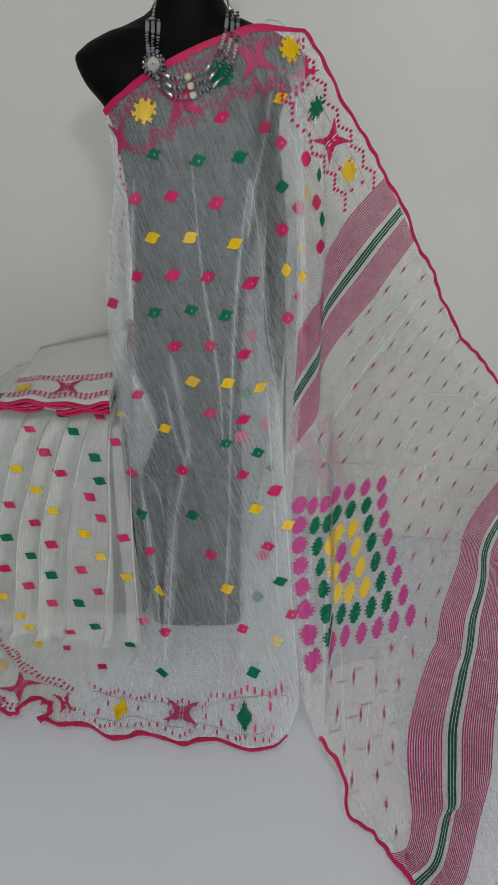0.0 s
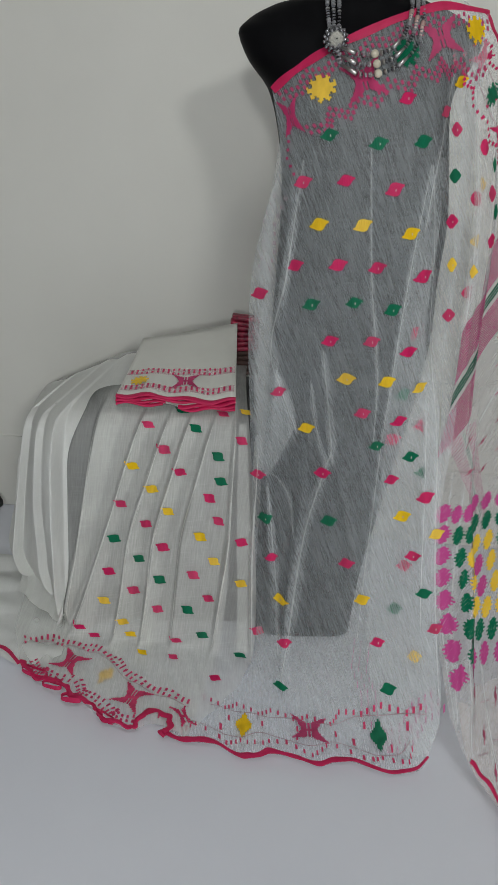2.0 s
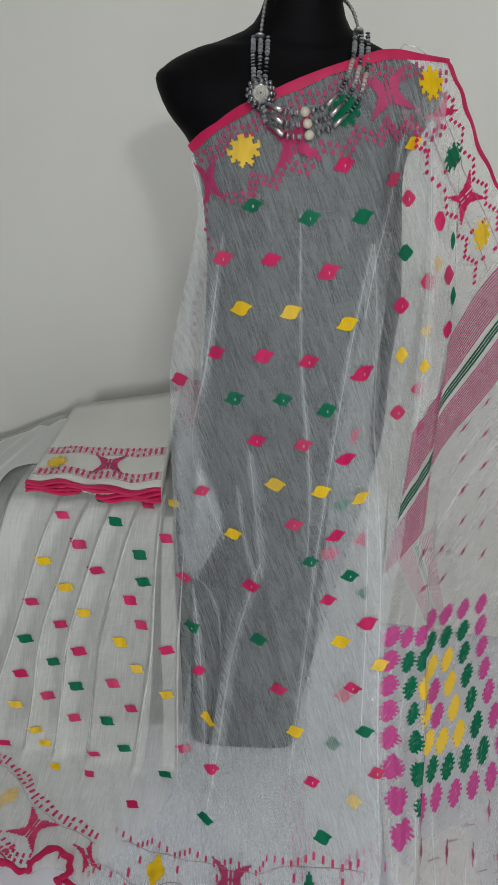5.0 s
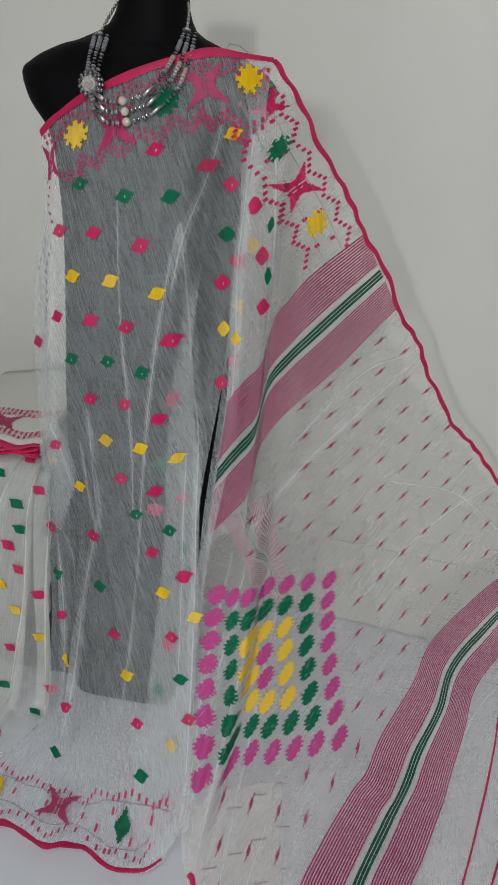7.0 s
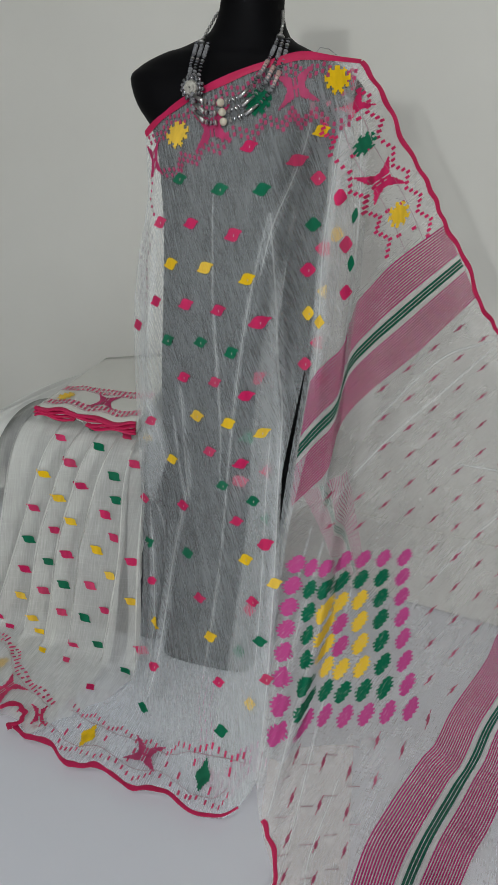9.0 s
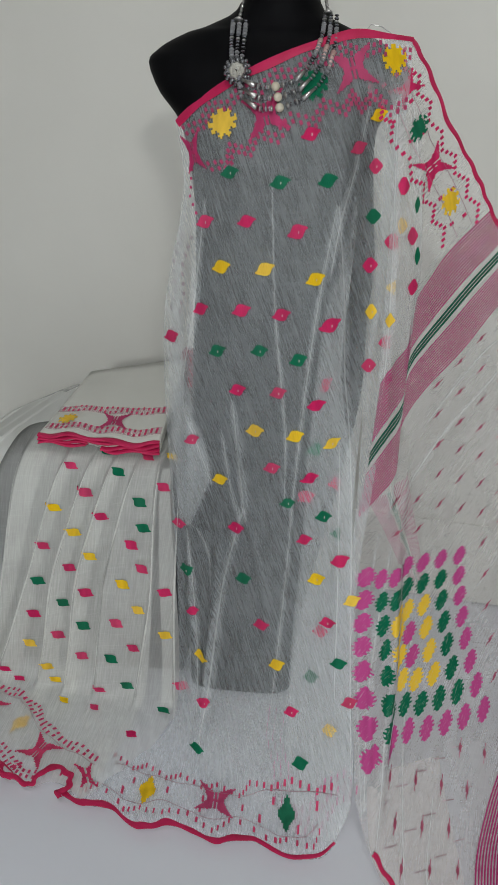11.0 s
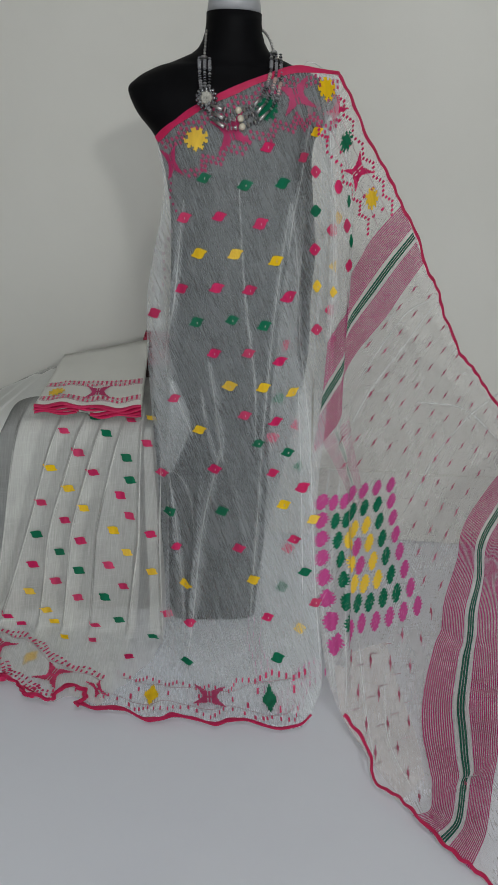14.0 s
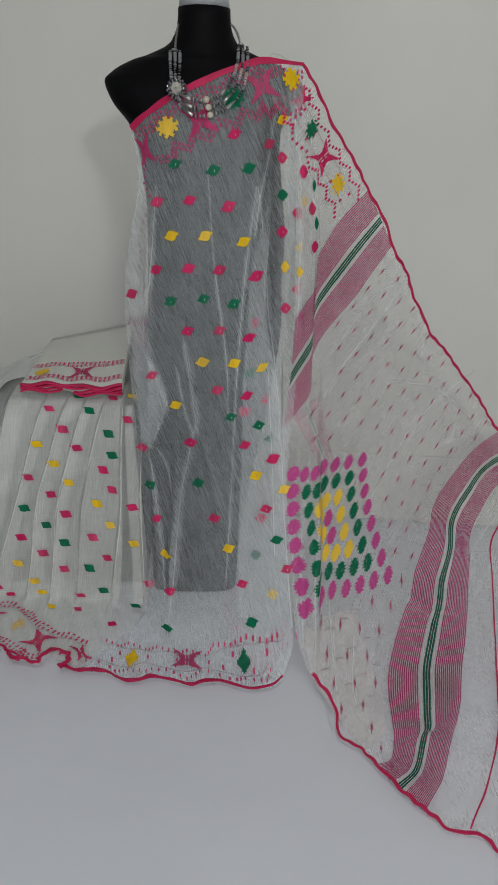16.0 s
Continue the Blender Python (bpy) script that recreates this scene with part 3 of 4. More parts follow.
# ---- stool under the second saree ----
stool = thing("stool", "dark square stool hidden under sheer cloth", "stool")
part("seat", box(bmesh.new(), (-0.60, 1.515, 0.41), (-0.228, 1.83, 0.462), 0.015), M_DARK, stool)
part("body", box(bmesh.new(), (-0.605, 1.512, 0.0), (-0.234, 1.825, 0.41), 0.006), M_DARK, stool)

# ---- saree on the mannequin ----
rng = random.Random(4)
saree = thing("saree", "sheer white saree with colourful woven motifs draped on the mannequin", "saree")
F_TOP = [(-0.235, 1.047), (-0.202, 1.076), (-0.161, 1.102), (-0.103, 1.129), (-0.052, 1.152), (0.002, 1.169), (0.090, 1.170)]
F_HEM = [(-0.381, -0.366), (-0.33, -0.318), (-0.29, -0.272), (-0.262, -0.264), (-0.227, -0.232), (-0.18, -0.175), (-0.128, -0.149), (-0.09, -0.115), (-0.058, -0.084), (-0.008, -0.075), (0.021, -0.056), (0.047, -0.038), (0.070, 0.002)]
F_LEFT = [(-0.235, 1.047), (-0.219, 0.95), (-0.239, 0.859), (-0.255, 0.76), (-0.256, 0.656), (-0.25, 0.546), (-0.237, 0.358), (-0.226, 0.192), (-0.223, 0.031), (-0.381, -0.366)]
F_RIGHT = [(0.09, 1.17), (0.09, 1.058), (0.086, 0.959), (0.08, 0.876), (0.075, 0.789), (0.066, 0.698), (0.058, 0.503), (0.071, 0.33), (0.081, 0.202), (0.090, 0.083), (0.070, 0.002)]
front = part("front_drape", patch(front_cloth, F_TOP, F_HEM, F_LEFT, F_RIGHT, 90, 280), M_VOILE, saree, "sheer white cloth over the black torso")
part("top_border", ribbon(front_cloth, F_TOP, 0.0115, 70, 0.002, 0.0006, -0.0035, None, 0.5), M_HEM, front, "crimson pink selvedge")
part("hem_border", ribbon(front_cloth, F_HEM, 0.0085, 160, 0.003, 0.0012, 0.002, None, 0.6), M_HEM, front, "wavy crimson pink hem")
for k in (1, 2):
    part("inner_layer", patch(front_cloth, [(-0.224, 0.97), (-0.222, 0.97)], [(-0.234, 0.385), (-0.212, 0.40)], [(-0.224, 0.97), (-0.246, 0.79), (-0.252, 0.656), (-0.246, 0.546), (-0.234, 0.385)],
         [(-0.222, 0.97), (-0.230, 0.79), (-0.215, 0.644), (-0.173, 0.513), (-0.212, 0.40)], 16, 70, -0.005 * k), M_INNER, saree)
FOLD_LEFT = [(0.020, 0.96), (0.008, 0.874), (-0.007, 0.79), (-0.014, 0.71), (-0.016, 0.566), (-0.016, 0.43), (-0.019, 0.311), (-0.022, 0.18), (-0.015, 0.06), (0.0, -0.015)]
FOLD_RIGHT = [(0.022, 0.96), (0.022, 0.87), (0.023, 0.79), (0.030, 0.71), (0.051, 0.566), (0.062, 0.43), (0.071, 0.311), (0.081, 0.18), (0.087, 0.06), (0.064, 0.0)]


def edge_at(curve, w):
    for (x0, w0), (x1, w1) in zip(curve, curve[1:]):
        if w >= w1:
            return x0 + (x1 - x0) * min(max((w0 - w) / (w0 - w1), 0.0), 1.0)
    return curve[-1][0]


def return_cloth(x, w):
    """The part that turns back behind the front edge and lies against the torso."""
    p = front_cloth(x, w)
    le, ri = edge_at(FOLD_LEFT, w), edge_at(FOLD_RIGHT, w)
    p.y += 0.075 * min(max((ri - x) / max(ri - le, 0.002), 0.0), 1.2) * step(0.02, 0.14, w)
    return p


for k in (1, 2):
    part("inner_layer", patch(return_cloth, [FOLD_LEFT[0], FOLD_RIGHT[0]], [FOLD_LEFT[-1], FOLD_RIGHT[-1]], FOLD_LEFT, FOLD_RIGHT, 30, 130, -0.004 * k), M_INNER, saree)

part("inner_layer", patch(front_cloth, [(0.074, 1.10), (0.100, 1.10)], [(0.066, 0.30), (0.074, 0.30)], [(0.074, 1.10), (0.074, 0.85), (0.064, 0.60), (0.062, 0.45), (0.066, 0.30)], [(0.100, 1.10), (0.104, 0.85), (0.092, 0.60), (0.078, 0.45), (0.074, 0.30)], 10, 90, -0.014), M_VOILE, saree)

lozenges(front_cloth, front, [(-0.042, 1.038), (0.023, 1.024), (-0.183, 0.917), (-0.122, 0.923), (-0.051, 0.914), (-0.187, 0.792), (-0.124, 0.800), (-0.066, 0.800), (0.002, 0.792),
                              (-0.239, 0.736), (-0.126, 0.678), (-0.064, 0.686), (-0.008, 0.676), (-0.201, 0.574)], M_PINK, rng)
lozenges(front_cloth, front, [(-0.067, 0.566), (-0.010, 0.559), (-0.227, 0.399), (-0.120, 0.443), (-0.011, 0.454), (0.046, 0.433), (-0.196, 0.242), (-0.070, 0.287),
                              (0.035, 0.326), (-0.166, 0.091), (-0.011, 0.159), (0.078, 0.209)], M_PINK, rng)
lozenges(front_cloth, front, [(-0.149, 0.985), (-0.079, 0.976), (-0.015, 0.981), (-0.159, 0.734), (-0.095, 0.744), (-0.038, 0.739), (-0.040, 0.512), (0.016, 0.498),
                              (-0.211, 0.317), (-0.104, 0.357), (0.057, 0.265), (-0.172, 0.002), (0.009, 0.088)], M_GREEN, rng)
lozenges(front_cloth, front, [(-0.156, 0.858), (-0.093, 0.861), (-0.022, 0.853), (-0.096, 0.619), (-0.035, 0.624), (0.018, 0.614), (-0.151, 0.517), (0.013, 0.392),
                              (0.069, 0.370), (-0.177, 0.167), (-0.040, 0.227), (0.049, 1.068)], M_YELLOW, rng)

# figures of the upper border
part("flower_motif", woven(front_cloth, -0.163, 1.047, 0.021, 0.019, flower, 15, 13, 0.3), M_YELLOW, front)
part("flower_motif", woven(front_cloth, -0.043, 1.099, 0.020, 0.019, flower, 15, 13, 0.3), M_GREEN, front)
part("flower_motif", woven(front_cloth, 0.064, 1.138, 0.017, 0.020, flower, 15, 13, 0.2), M_YELLOW, front)
for x, w, k in ((0.009, 1.123, 1.0), (-0.104, 1.060, 1.0), (-0.205, 1.008, 0.5)):
    part("butterfly_motif", woven(front_cloth, x, w, 0.029 * k, 0.026, butterfly, 30, 22, 0.32), M_PALEPINK, front)
for curve, wide in (([(-0.184, 0.949), (-0.201, 0.772), (-0.216, 0.632), (-0.19, 0.56), (-0.165, 0.50)], 0.006), ([(-0.135, 0.66), (-0.118, 0.55), (-0.105, 0.46)], 0.006),
                    ([(-0.109, 0.486), (-0.12, 0.434), (-0.14, 0.326), (-0.162, 0.09), (-0.172, 0.01)], 0.009), ([(0.0, 0.95), (-0.017, 0.806), (-0.025, 0.696), (-0.032, 0.536), (-0.035, 0.385), (-0.045, 0.15)], 0.004),
                    ([(0.002, 0.95), (0.020, 0.82), (0.030, 0.71), (0.042, 0.64), (0.057, 0.51), (0.070, 0.33), (0.080, 0.20), (0.088, 0.10)], 0.007), ([(-0.212, 0.395), (-0.20, 0.30), (-0.185, 0.18), (-0.178, 0.06)], 0.006),
                    ([(0.035, 1.08), (0.022, 1.0), (0.006, 0.93), (-0.002, 0.86)], 0.005), ([(-0.225, 0.395), (-0.205, 0.41), (-0.175, 0.38), (-0.16, 0.30)], 0.003), ([(-0.09, 0.98), (-0.075, 0.80), (-0.05, 0.62), (-0.045, 0.50)], 0.003), ([(-0.15, 0.60), (-0.13, 0.50), (-0.115, 0.46)], 0.004), ([(0.03, 0.62), (0.045, 0.40), (0.055, 0.20)], 0.004)):
    tuck(front_cloth, curve, wide, front, M_TUCK)
marks = bmesh.new()
for off, zig in ((-0.019, 0.003), (-0.029, 0.003), (-0.083, 0.0045), (-0.093, 0.0045)):
    dashes(front_cloth, F_TOP, 42, off, 0.0060, 0.0042, marks, zig * 1.25)
tagged(part("border_weave", marks, M_PALEPINK, front), kind="stuff")

marks = bmesh.new()
SIDE = [(-0.212, 0.990), (-0.203, 0.95), (-0.196, 0.91)]
dashes(front_cloth, SIDE, 7, 0.0, 0.0036, 0.0040, marks, 0.0030)
tagged(part("border_weave", marks, M_PALEPINK, front), kind="stuff")
marks = bmesh.new()
for off in (-0.008, 0.008):
    dashes(front_cloth, [(-0.222, 0.90), (-0.232, 0.84), (-0.238, 0.77)], 9, off, 0.005, 0.006, marks, 0.0022, 0, -0.006)
tagged(part("inner_weave", marks, M_LINE, front), kind="stuff")
INNER_HEM = [(-0.046, 0.15), (-0.03, 0.06), (0.0, 0.0), (0.05, 0.05), (0.085, 0.10)]
marks = bmesh.new()
for off in (-0.012, 0.0, 0.014):
    dashes(front_cloth, INNER_HEM, 22, off, 0.012, 0.005, marks, 0.003, 0, -0.011, True)
tagged(part("inner_weave", marks, M_ROSE, front), kind="stuff")
# figures of the lower border
LOW_ROW = [(-0.315, -0.19), (-0.23, -0.118), (-0.157, -0.062), (-0.095, -0.02), (-0.045, 0.034), (0.012, 0.057), (0.067, 0.079)]
part("diamond_motif", woven(front_cloth, -0.242, -0.171, 0.014, 0.030, tall_lozenge, 9, 13, 0, 0.1, 0.72), M_YELLOW, front)
part("butterfly_motif", woven(front_cloth, -0.126, -0.067, 0.032, 0.031, butterfly, 30, 22, 0, 0, 0.66), M_PALEPINK, front)
part("diamond_motif", woven(front_cloth, -0.008, 0.004, 0.0135, 0.032, tall_lozenge, 9, 13, 0, 0, 0.5), M_GREEN, front)
marks = bmesh.new()
dashes(front_cloth, LOW_ROW, 36, 0.0, 0.0105, 0.0042, marks, 0.0042, upright=True)
dashes(front_cloth, F_HEM, 36, 0.022, 0.0105, 0.0042, marks, 0.0038, upright=True)
dashes(front_cloth, F_HEM, 6, 0.045, 0.016, 0.0045, marks, upright=True)
dashes(front_cloth, LOW_ROW, 6, -0.025, 0.014, 0.0045, marks, upright=True)
tagged(part("border_weave", marks, M_PINK, front), kind="stuff")
for curve, side in ((LOW_ROW, -0.008), (F_HEM, 0.032)):
    part("border_line", ribbon(front_cloth, curve, 0.0012, 60, 0.0017, 0.001, side), M_LINE, front)

# ---- the spread end of the saree ----
P_TOP = [(0.05, 1.160), (0.087, 1.166), (0.109, 1.141), (0.137, 1.101), (0.156, 1.066), (0.190, 1.022), (0.218, 0.982), (0.247, 0.933), (0.287, 0.880), (0.302, 0.850), (0.319, 0.813), (0.360, 0.760), (0.384, 0.706), (0.421, 0.652), (0.445, 0.610), (0.497, 0.560), (0.545, 0.503), (0.613, 0.424), (0.669, 0.345), (0.723, 0.289), (0.80, 0.22)]
P_HEM = [(0.092, 0.095), (0.117, 0.026), (0.138, -0.008), (0.158, -0.062), (0.152, -0.088), (0.163, -0.128), (0.183, -0.155), (0.21, -0.221), (0.246, -0.311), (0.279, -0.378), (0.297, -0.418), (0.320, -0.447), (0.346, -0.467), (0.364, -0.511), (0.39, -0.545), (0.45, -0.60)]
P_LEFT = [(0.05, 1.160), (0.080, 1.02), (0.084, 0.88), (0.084, 0.745), (0.079, 0.65), (0.070, 0.527), (0.066, 0.394), (0.080, 0.24), (0.092, 0.095)]
P_RIGHT = [(0.80, 0.22), (0.78, 0.10), (0.70, -0.15), (0.58, -0.42), (0.45, -0.60)]
pallu = part("spread_end", patch(pallu_cloth, P_TOP, P_HEM, P_LEFT, P_RIGHT, 150, 150), M_PALLU, saree, "sheer white end piece spread from the shoulder to the floor")
part("upper_border", ribbon(pallu_cloth, P_TOP[1:], 0.0068, 280, 0.002, 0.0012, 0.002, None, 0.0, 0.6), M_HEM, pallu, "rippled crimson pink selvedge")
part("lower_border", ribbon(pallu_cloth, P_HEM[1:], 0.0055, 200, 0.003, 0.0015, 0.002, None, 0.0, 0.45), M_HEM, pallu, "rippled crimson pink selvedge")
part("shoulder_pleat", patch(pallu_cloth, [(0.08, 1.14), (0.125, 1.06)], [(0.070, 0.46), (0.122, 0.50)], [(0.08, 1.14), (0.080, 0.9), (0.084, 0.7), (0.070, 0.46)], [(0.125, 1.06), (0.122, 0.9), (0.124, 0.7), (0.122, 0.50)], 24, 80, -0.006), M_INNER, saree)

for curve, wide in (([(0.075, 1.12), (0.08, 0.92), (0.088, 0.72), (0.074, 0.50)], 0.006), ([(0.095, 1.12), (0.122, 0.93), (0.124, 0.72), (0.121, 0.48)], 0.006), ([(0.12, 0.47), (0.20, 0.57), (0.36, 0.73)], 0.004),
                    ([(0.165, 0.40), (0.14, 0.22), (0.125, 0.03)], 0.005), ([(0.13, 0.42), (0.108, 0.22), (0.105, 0.08)], 0.006), ([(0.30, 0.29), (0.44, 0.42), (0.60, 0.50)], 0.004), ([(0.17, 0.60), (0.28, 0.72), (0.36, 0.745)], 0.003), ([(0.185, 0.33), (0.17, 0.12), (0.165, -0.06)], 0.004), ([(0.108, 0.45), (0.09, 0.25), (0.102, 0.07)], 0.004), ([(0.22, 0.05), (0.20, -0.05), (0.22, -0.16)], 0.005), ([(0.33, 0.52), (0.48, 0.47), (0.60, 0.37)], 0.003), ([(0.50, 0.0), (0.56, 0.10), (0.66, 0.16)], 0.005)):
    tuck(pallu_cloth, curve, wide, pallu, M_TUCK)
B1_UP = [(0.246, 0.940), (0.180, 0.883), (0.150, 0.845), (0.130, 0.812), (0.122, 0.755), (0.100, 0.728), (0.082, 0.700)]
B1_LOW = [(0.315, 0.822), (0.235, 0.732), (0.165, 0.665), (0.130, 0.615), (0.122, 0.548), (0.101, 0.517), (0.070, 0.477)]
B2_L = [(0.690, 0.335), (0.585, 0.299), (0.520, 0.258), (0.462, 0.212), (0.440, 0.168), (0.392, 0.108), (0.372, 0.076), (0.342, 0.044), (0.308, 0.0), (0.278, -0.059), (0.263, -0.149), (0.259, -0.185), (0.239, -0.226), (0.206, -0.215)]
B2_R = [(0.75, 0.22), (0.66, 0.212), (0.600, 0.170), (0.560, 0.130), (0.545, 0.085), (0.525, 0.040), (0.510, 0.0), (0.500, -0.02), (0.475, -0.07), (0.45, -0.115), (0.411, -0.203), (0.370, -0.26), (0.318, -0.335), (0.271, -0.366)]
for one, two in ((B1_UP, B1_LOW), (B2_L, B2_R)):
    part("pink_band", band(pallu_cloth, one, two, 0.0, 0.40, 90, 8), M_BAND, pallu, "band of fine pink woven stripes")
    for f0, f1 in ((0.408, 0.45), (0.57, 0.612)):
        part("cream_band", band(pallu_cloth, one, two, f0, f1, 90, 2), M_CREAM, pallu, "plain cream stripe")
    part("green_band", band(pallu_cloth, one, two, 0.455, 0.565, 90, 3), M_GBAND, pallu, "dark green woven stripes")
    part("pink_band", band(pallu_cloth, one, two, 0.62, 1.0, 90, 8), M_BAND, pallu, "band of fine pink woven stripes")
END = [(0.72, 0.18), (0.648, 0.134), (0.614, 0.101), (0.601, 0.054), (0.567, -0.042), (0.512, -0.183), (0.458, -0.310), (0.390, -0.400), (0.335, -0.448)]
OUTER_END = [(0.375, -0.53), (0.41, -0.46), (0.46, -0.38), (0.53, -0.25), (0.60, -0.10), (0.66, 0.04)]
part("end_line", ribbon(pallu_cloth, OUTER_END, 0.004, 70, 0.002), M_HEM, pallu, "thin dark pink line near the end")
part("end_line", ribbon(pallu_cloth, END, 0.004, 90, 0.002), M_HEM, pallu, "thin dark pink line near the end")

lozenges(front_cloth, front, [(0.051, 1.0), (0.054, 0.866), (0.066, 0.72)], M_PINK, rng, 0.012, 0.0108, diamond, 0)
lozenges(front_cloth, front, [(0.053, 0.933)], M_GREEN, rng, 0.0125, 0.0108, diamond, 0)
lozenges(front_cloth, front, [(0.062, 0.80)], M_YELLOW, rng, 0.009, 0.0108, diamond, 0)
lozenges(pallu_cloth, pallu, [(0.091, 0.975), (0.109, 0.909), (0.117, 0.839)], M_PINK, rng, 0.0085, 0.0115, diamond, 0)
lozenges(pallu_cloth, pallu, [(0.114, 0.950), (0.119, 0.882)], M_GREEN, rng, 0.0045, 0.0115, diamond, 0)
lozenges(pallu_cloth, pallu, [(0.087, 0.795)], M_YELLOW, rng, 0.0085, 0.0115, diamond, 0)
lozenges(pallu_cloth, pallu, [(0.085, 0.905), (0.09, 0.76), (0.105, 0.70)], M_PINK, rng, 0.009, 0.0105, diamond, 0, -0.009)
lozenges(pallu_cloth, pallu, [(0.101, 0.925), (0.092, 0.84)], M_YELLOW, rng, 0.009, 0.0105, diamond, 0, -0.009)
lozenges(front_cloth, front, [(0.012, 0.70), (0.03, 0.55), (-0.012, 0.52), (0.02, 0.30)], M_PINK, rng, 0.0125, 0.010, leaf, 0, -0.013)
lozenges(front_cloth, front, [(0.045, 0.15)], M_YELLOW, rng, 0.0125, 0.010, leaf, 0, -0.013)
lozenges(front_cloth, front, [(0.0, 0.60), (0.035, 0.47), (0.01, 0.22)], M_GREEN, rng, 0.0125, 0.010, leaf, 0, -0.013)
part("flower_motif", woven(pallu_cloth, 0.110, 1.052, 0.012, 0.020, flower, 13, 13, -0.5), M_GREEN, pallu)
part("flower_motif", woven(pallu_cloth, 0.173, 0.952, 0.015, 0.020, flower, 13, 13, -0.2), M_YELLOW, pallu)
part("butterfly_motif", woven(pallu_cloth, 0.140, 1.001, 0.025, 0.027, butterfly, 30, 22, -0.87), M_PINK, pallu)
part("butterfly_motif", woven(pallu_cloth, 0.088, 1.104, 0.016, 0.024, butterfly, 20, 20, -0.75), M_PINK, pallu)
marks = bmesh.new()
SHORT = P_TOP[1:8]
for off, zig in ((-0.021, 0.0045), (-0.086, 0.0045)):
    dashes(pallu_cloth, SHORT, 40, off, 0.0066, 0.0042, marks, zig, -0.1)
dashes(pallu_cloth, SHORT, 6, -0.042, 0.0075, 0.0048, marks, 0, -0.1)
dashes(pallu_cloth, SHORT, 6, -0.066, 0.0075, 0.0048, marks, 0, -0.1)
tagged(part("border_weave", marks, M_PINK, pallu), kind="stuff")
for off in (-0.036, -0.066):
    part("border_line", ribbon(pallu_cloth, SHORT, 0.001, 50, 0.0017, 0, off), M_LINE, pallu)

# the square of saw-edged lozenges, ring inside ring
TOP_ROW = (0.092, 0.117, 0.140, 0.164, 0.195, 0.229, 0.265)
LOW_COLS = (0.114, 0.150, 0.178, 0.211, 0.245, 0.280, 0.318)
for r in range(8):
    for c in range(7):
        v = r / 7
        x = TOP_ROW[c] + (LOW_COLS[c] - TOP_ROW[c]) * v ** 1.7 + (0.006 * math.sin(math.pi * v) if c in (1, 2) else -0.004 * math.sin(math.pi * v) if c == 0 else 0.0)
        w = (0.380 - 0.24 * v) * (1 - c / 6) + (0.358 - 0.238 * v) * c / 6 + (0.004 if c == 2 else 0.0)
        ring = min(r, c, 7 - r, 6 - c)
        wide = 0.0180 if c == 0 else 0.0118 if c in (1, 2) else 0.0138
        part("saw_edged_motif", woven(pallu_cloth, x, w, wide, 0.0148, saw_lozenge, 20, 22, rng.uniform(-0.06, 0.06), 0.24), M_SAW[(0, 1, 2, 0)[ring]], pallu)

# little sprigs between the bands
sprigs = bmesh.new()
for i in range(-14, 16):
    for j in range(-16, 16):
        x, w = 0.274 + 0.0362 * i + 0.0077 * j, 0.631 + 0.0326 * i - 0.0530 * j
        if w < -0.25 or x < 0.105 or x > 0.75:
            continue
        line = 0.822 + (x - 0.315) * 0.9 if x > 0.17 else 0.55
        top = 0.822 - (x - 0.315) * 1.30
        if w > min(line, top) - 0.03:
            continue
        gate = 9.0
        for a, b in zip(B2_L, B2_L[1:]):
            if b[1] <= w <= a[1]:
                gate = a[0] + (b[0] - a[0]) * (a[1] - w) / max(a[1] - b[1], 1e-6)
        if x > gate - 0.02 or (w > 0.33 and x > 0.66):
            continue
        if 0.100 < w < 0.415 and x < 0.272 + (0.388 - w) * 0.19 + 0.02:
            continue
        edge = 0.10 + max(0.0, 0.03 - w) * 0.42
        if x < edge + 0.02:
            continue
        for k, (le, wi, a) in enumerate(((0.0118, 0.0007, 0.0), (0.0042, 0.0011, 0.0015), (0.0042, 0.0011, -0.0015))):
            d = Vector((0.72, 0.60)) if w > 0.12 else Vector((0.25, 0.95))
            n = Vector((-d.y, d.x))
            p = Vector((x, w)) + n * a + d * a
            sprig = [p - d * le - n * wi, p - d * le + n * wi, p + d * le + n * wi, p + d * le - n * wi]
            sprigs.faces.new([sprigs.verts.new(lifted(pallu_cloth, q.x, q.y, 0.0018)) for q in sprig])
# faint grey bars that cross the lowest sprigs
cross = bmesh.new()
for i in range(6):
    for j in range(7):
        x, w = 0.135 + 0.033 * i + 0.012 * j, 0.075 - 0.052 * j + 0.004 * i
        if x > 0.12 + 0.033 * 5 - 0.004 * j * j + 0.01 or x < 0.13 + max(0.0, -w) * 0.40:
            continue
        p, d, n = Vector((x, w)), Vector((0.9, -0.22)), Vector((0.22, 0.9))
        cross.faces.new([cross.verts.new(lifted(pallu_cloth, q.x, q.y, 0.0012)) for q in (p - d * 0.011 - n * 0.0007, p + d * 0.011 - n * 0.0007, p + d * 0.011 + n * 0.0007, p - d * 0.011 + n * 0.0007)])
part("inner_layer", patch(pallu_cloth, [(0.11, 0.11), (0.235, 0.09)], [(0.20, -0.17), (0.25, -0.16)], [(0.11, 0.11), (0.118, 0.03), (0.15, -0.04), (0.20, -0.17)], [(0.235, 0.09), (0.25, 0.0), (0.26, -0.08), (0.25, -0.16)], 20, 40, -0.003), M_BEIGE, saree)
tagged(part("cross_bars", cross, M_LINE, pallu), kind="stuff")
BACK_ONE, BACK_TWO = [(0.152, 0.534), (0.171, 0.457), (0.192, 0.382), (0.205, 0.33)], [(0.085, 0.506), (0.117, 0.45), (0.15, 0.389), (0.175, 0.34)]
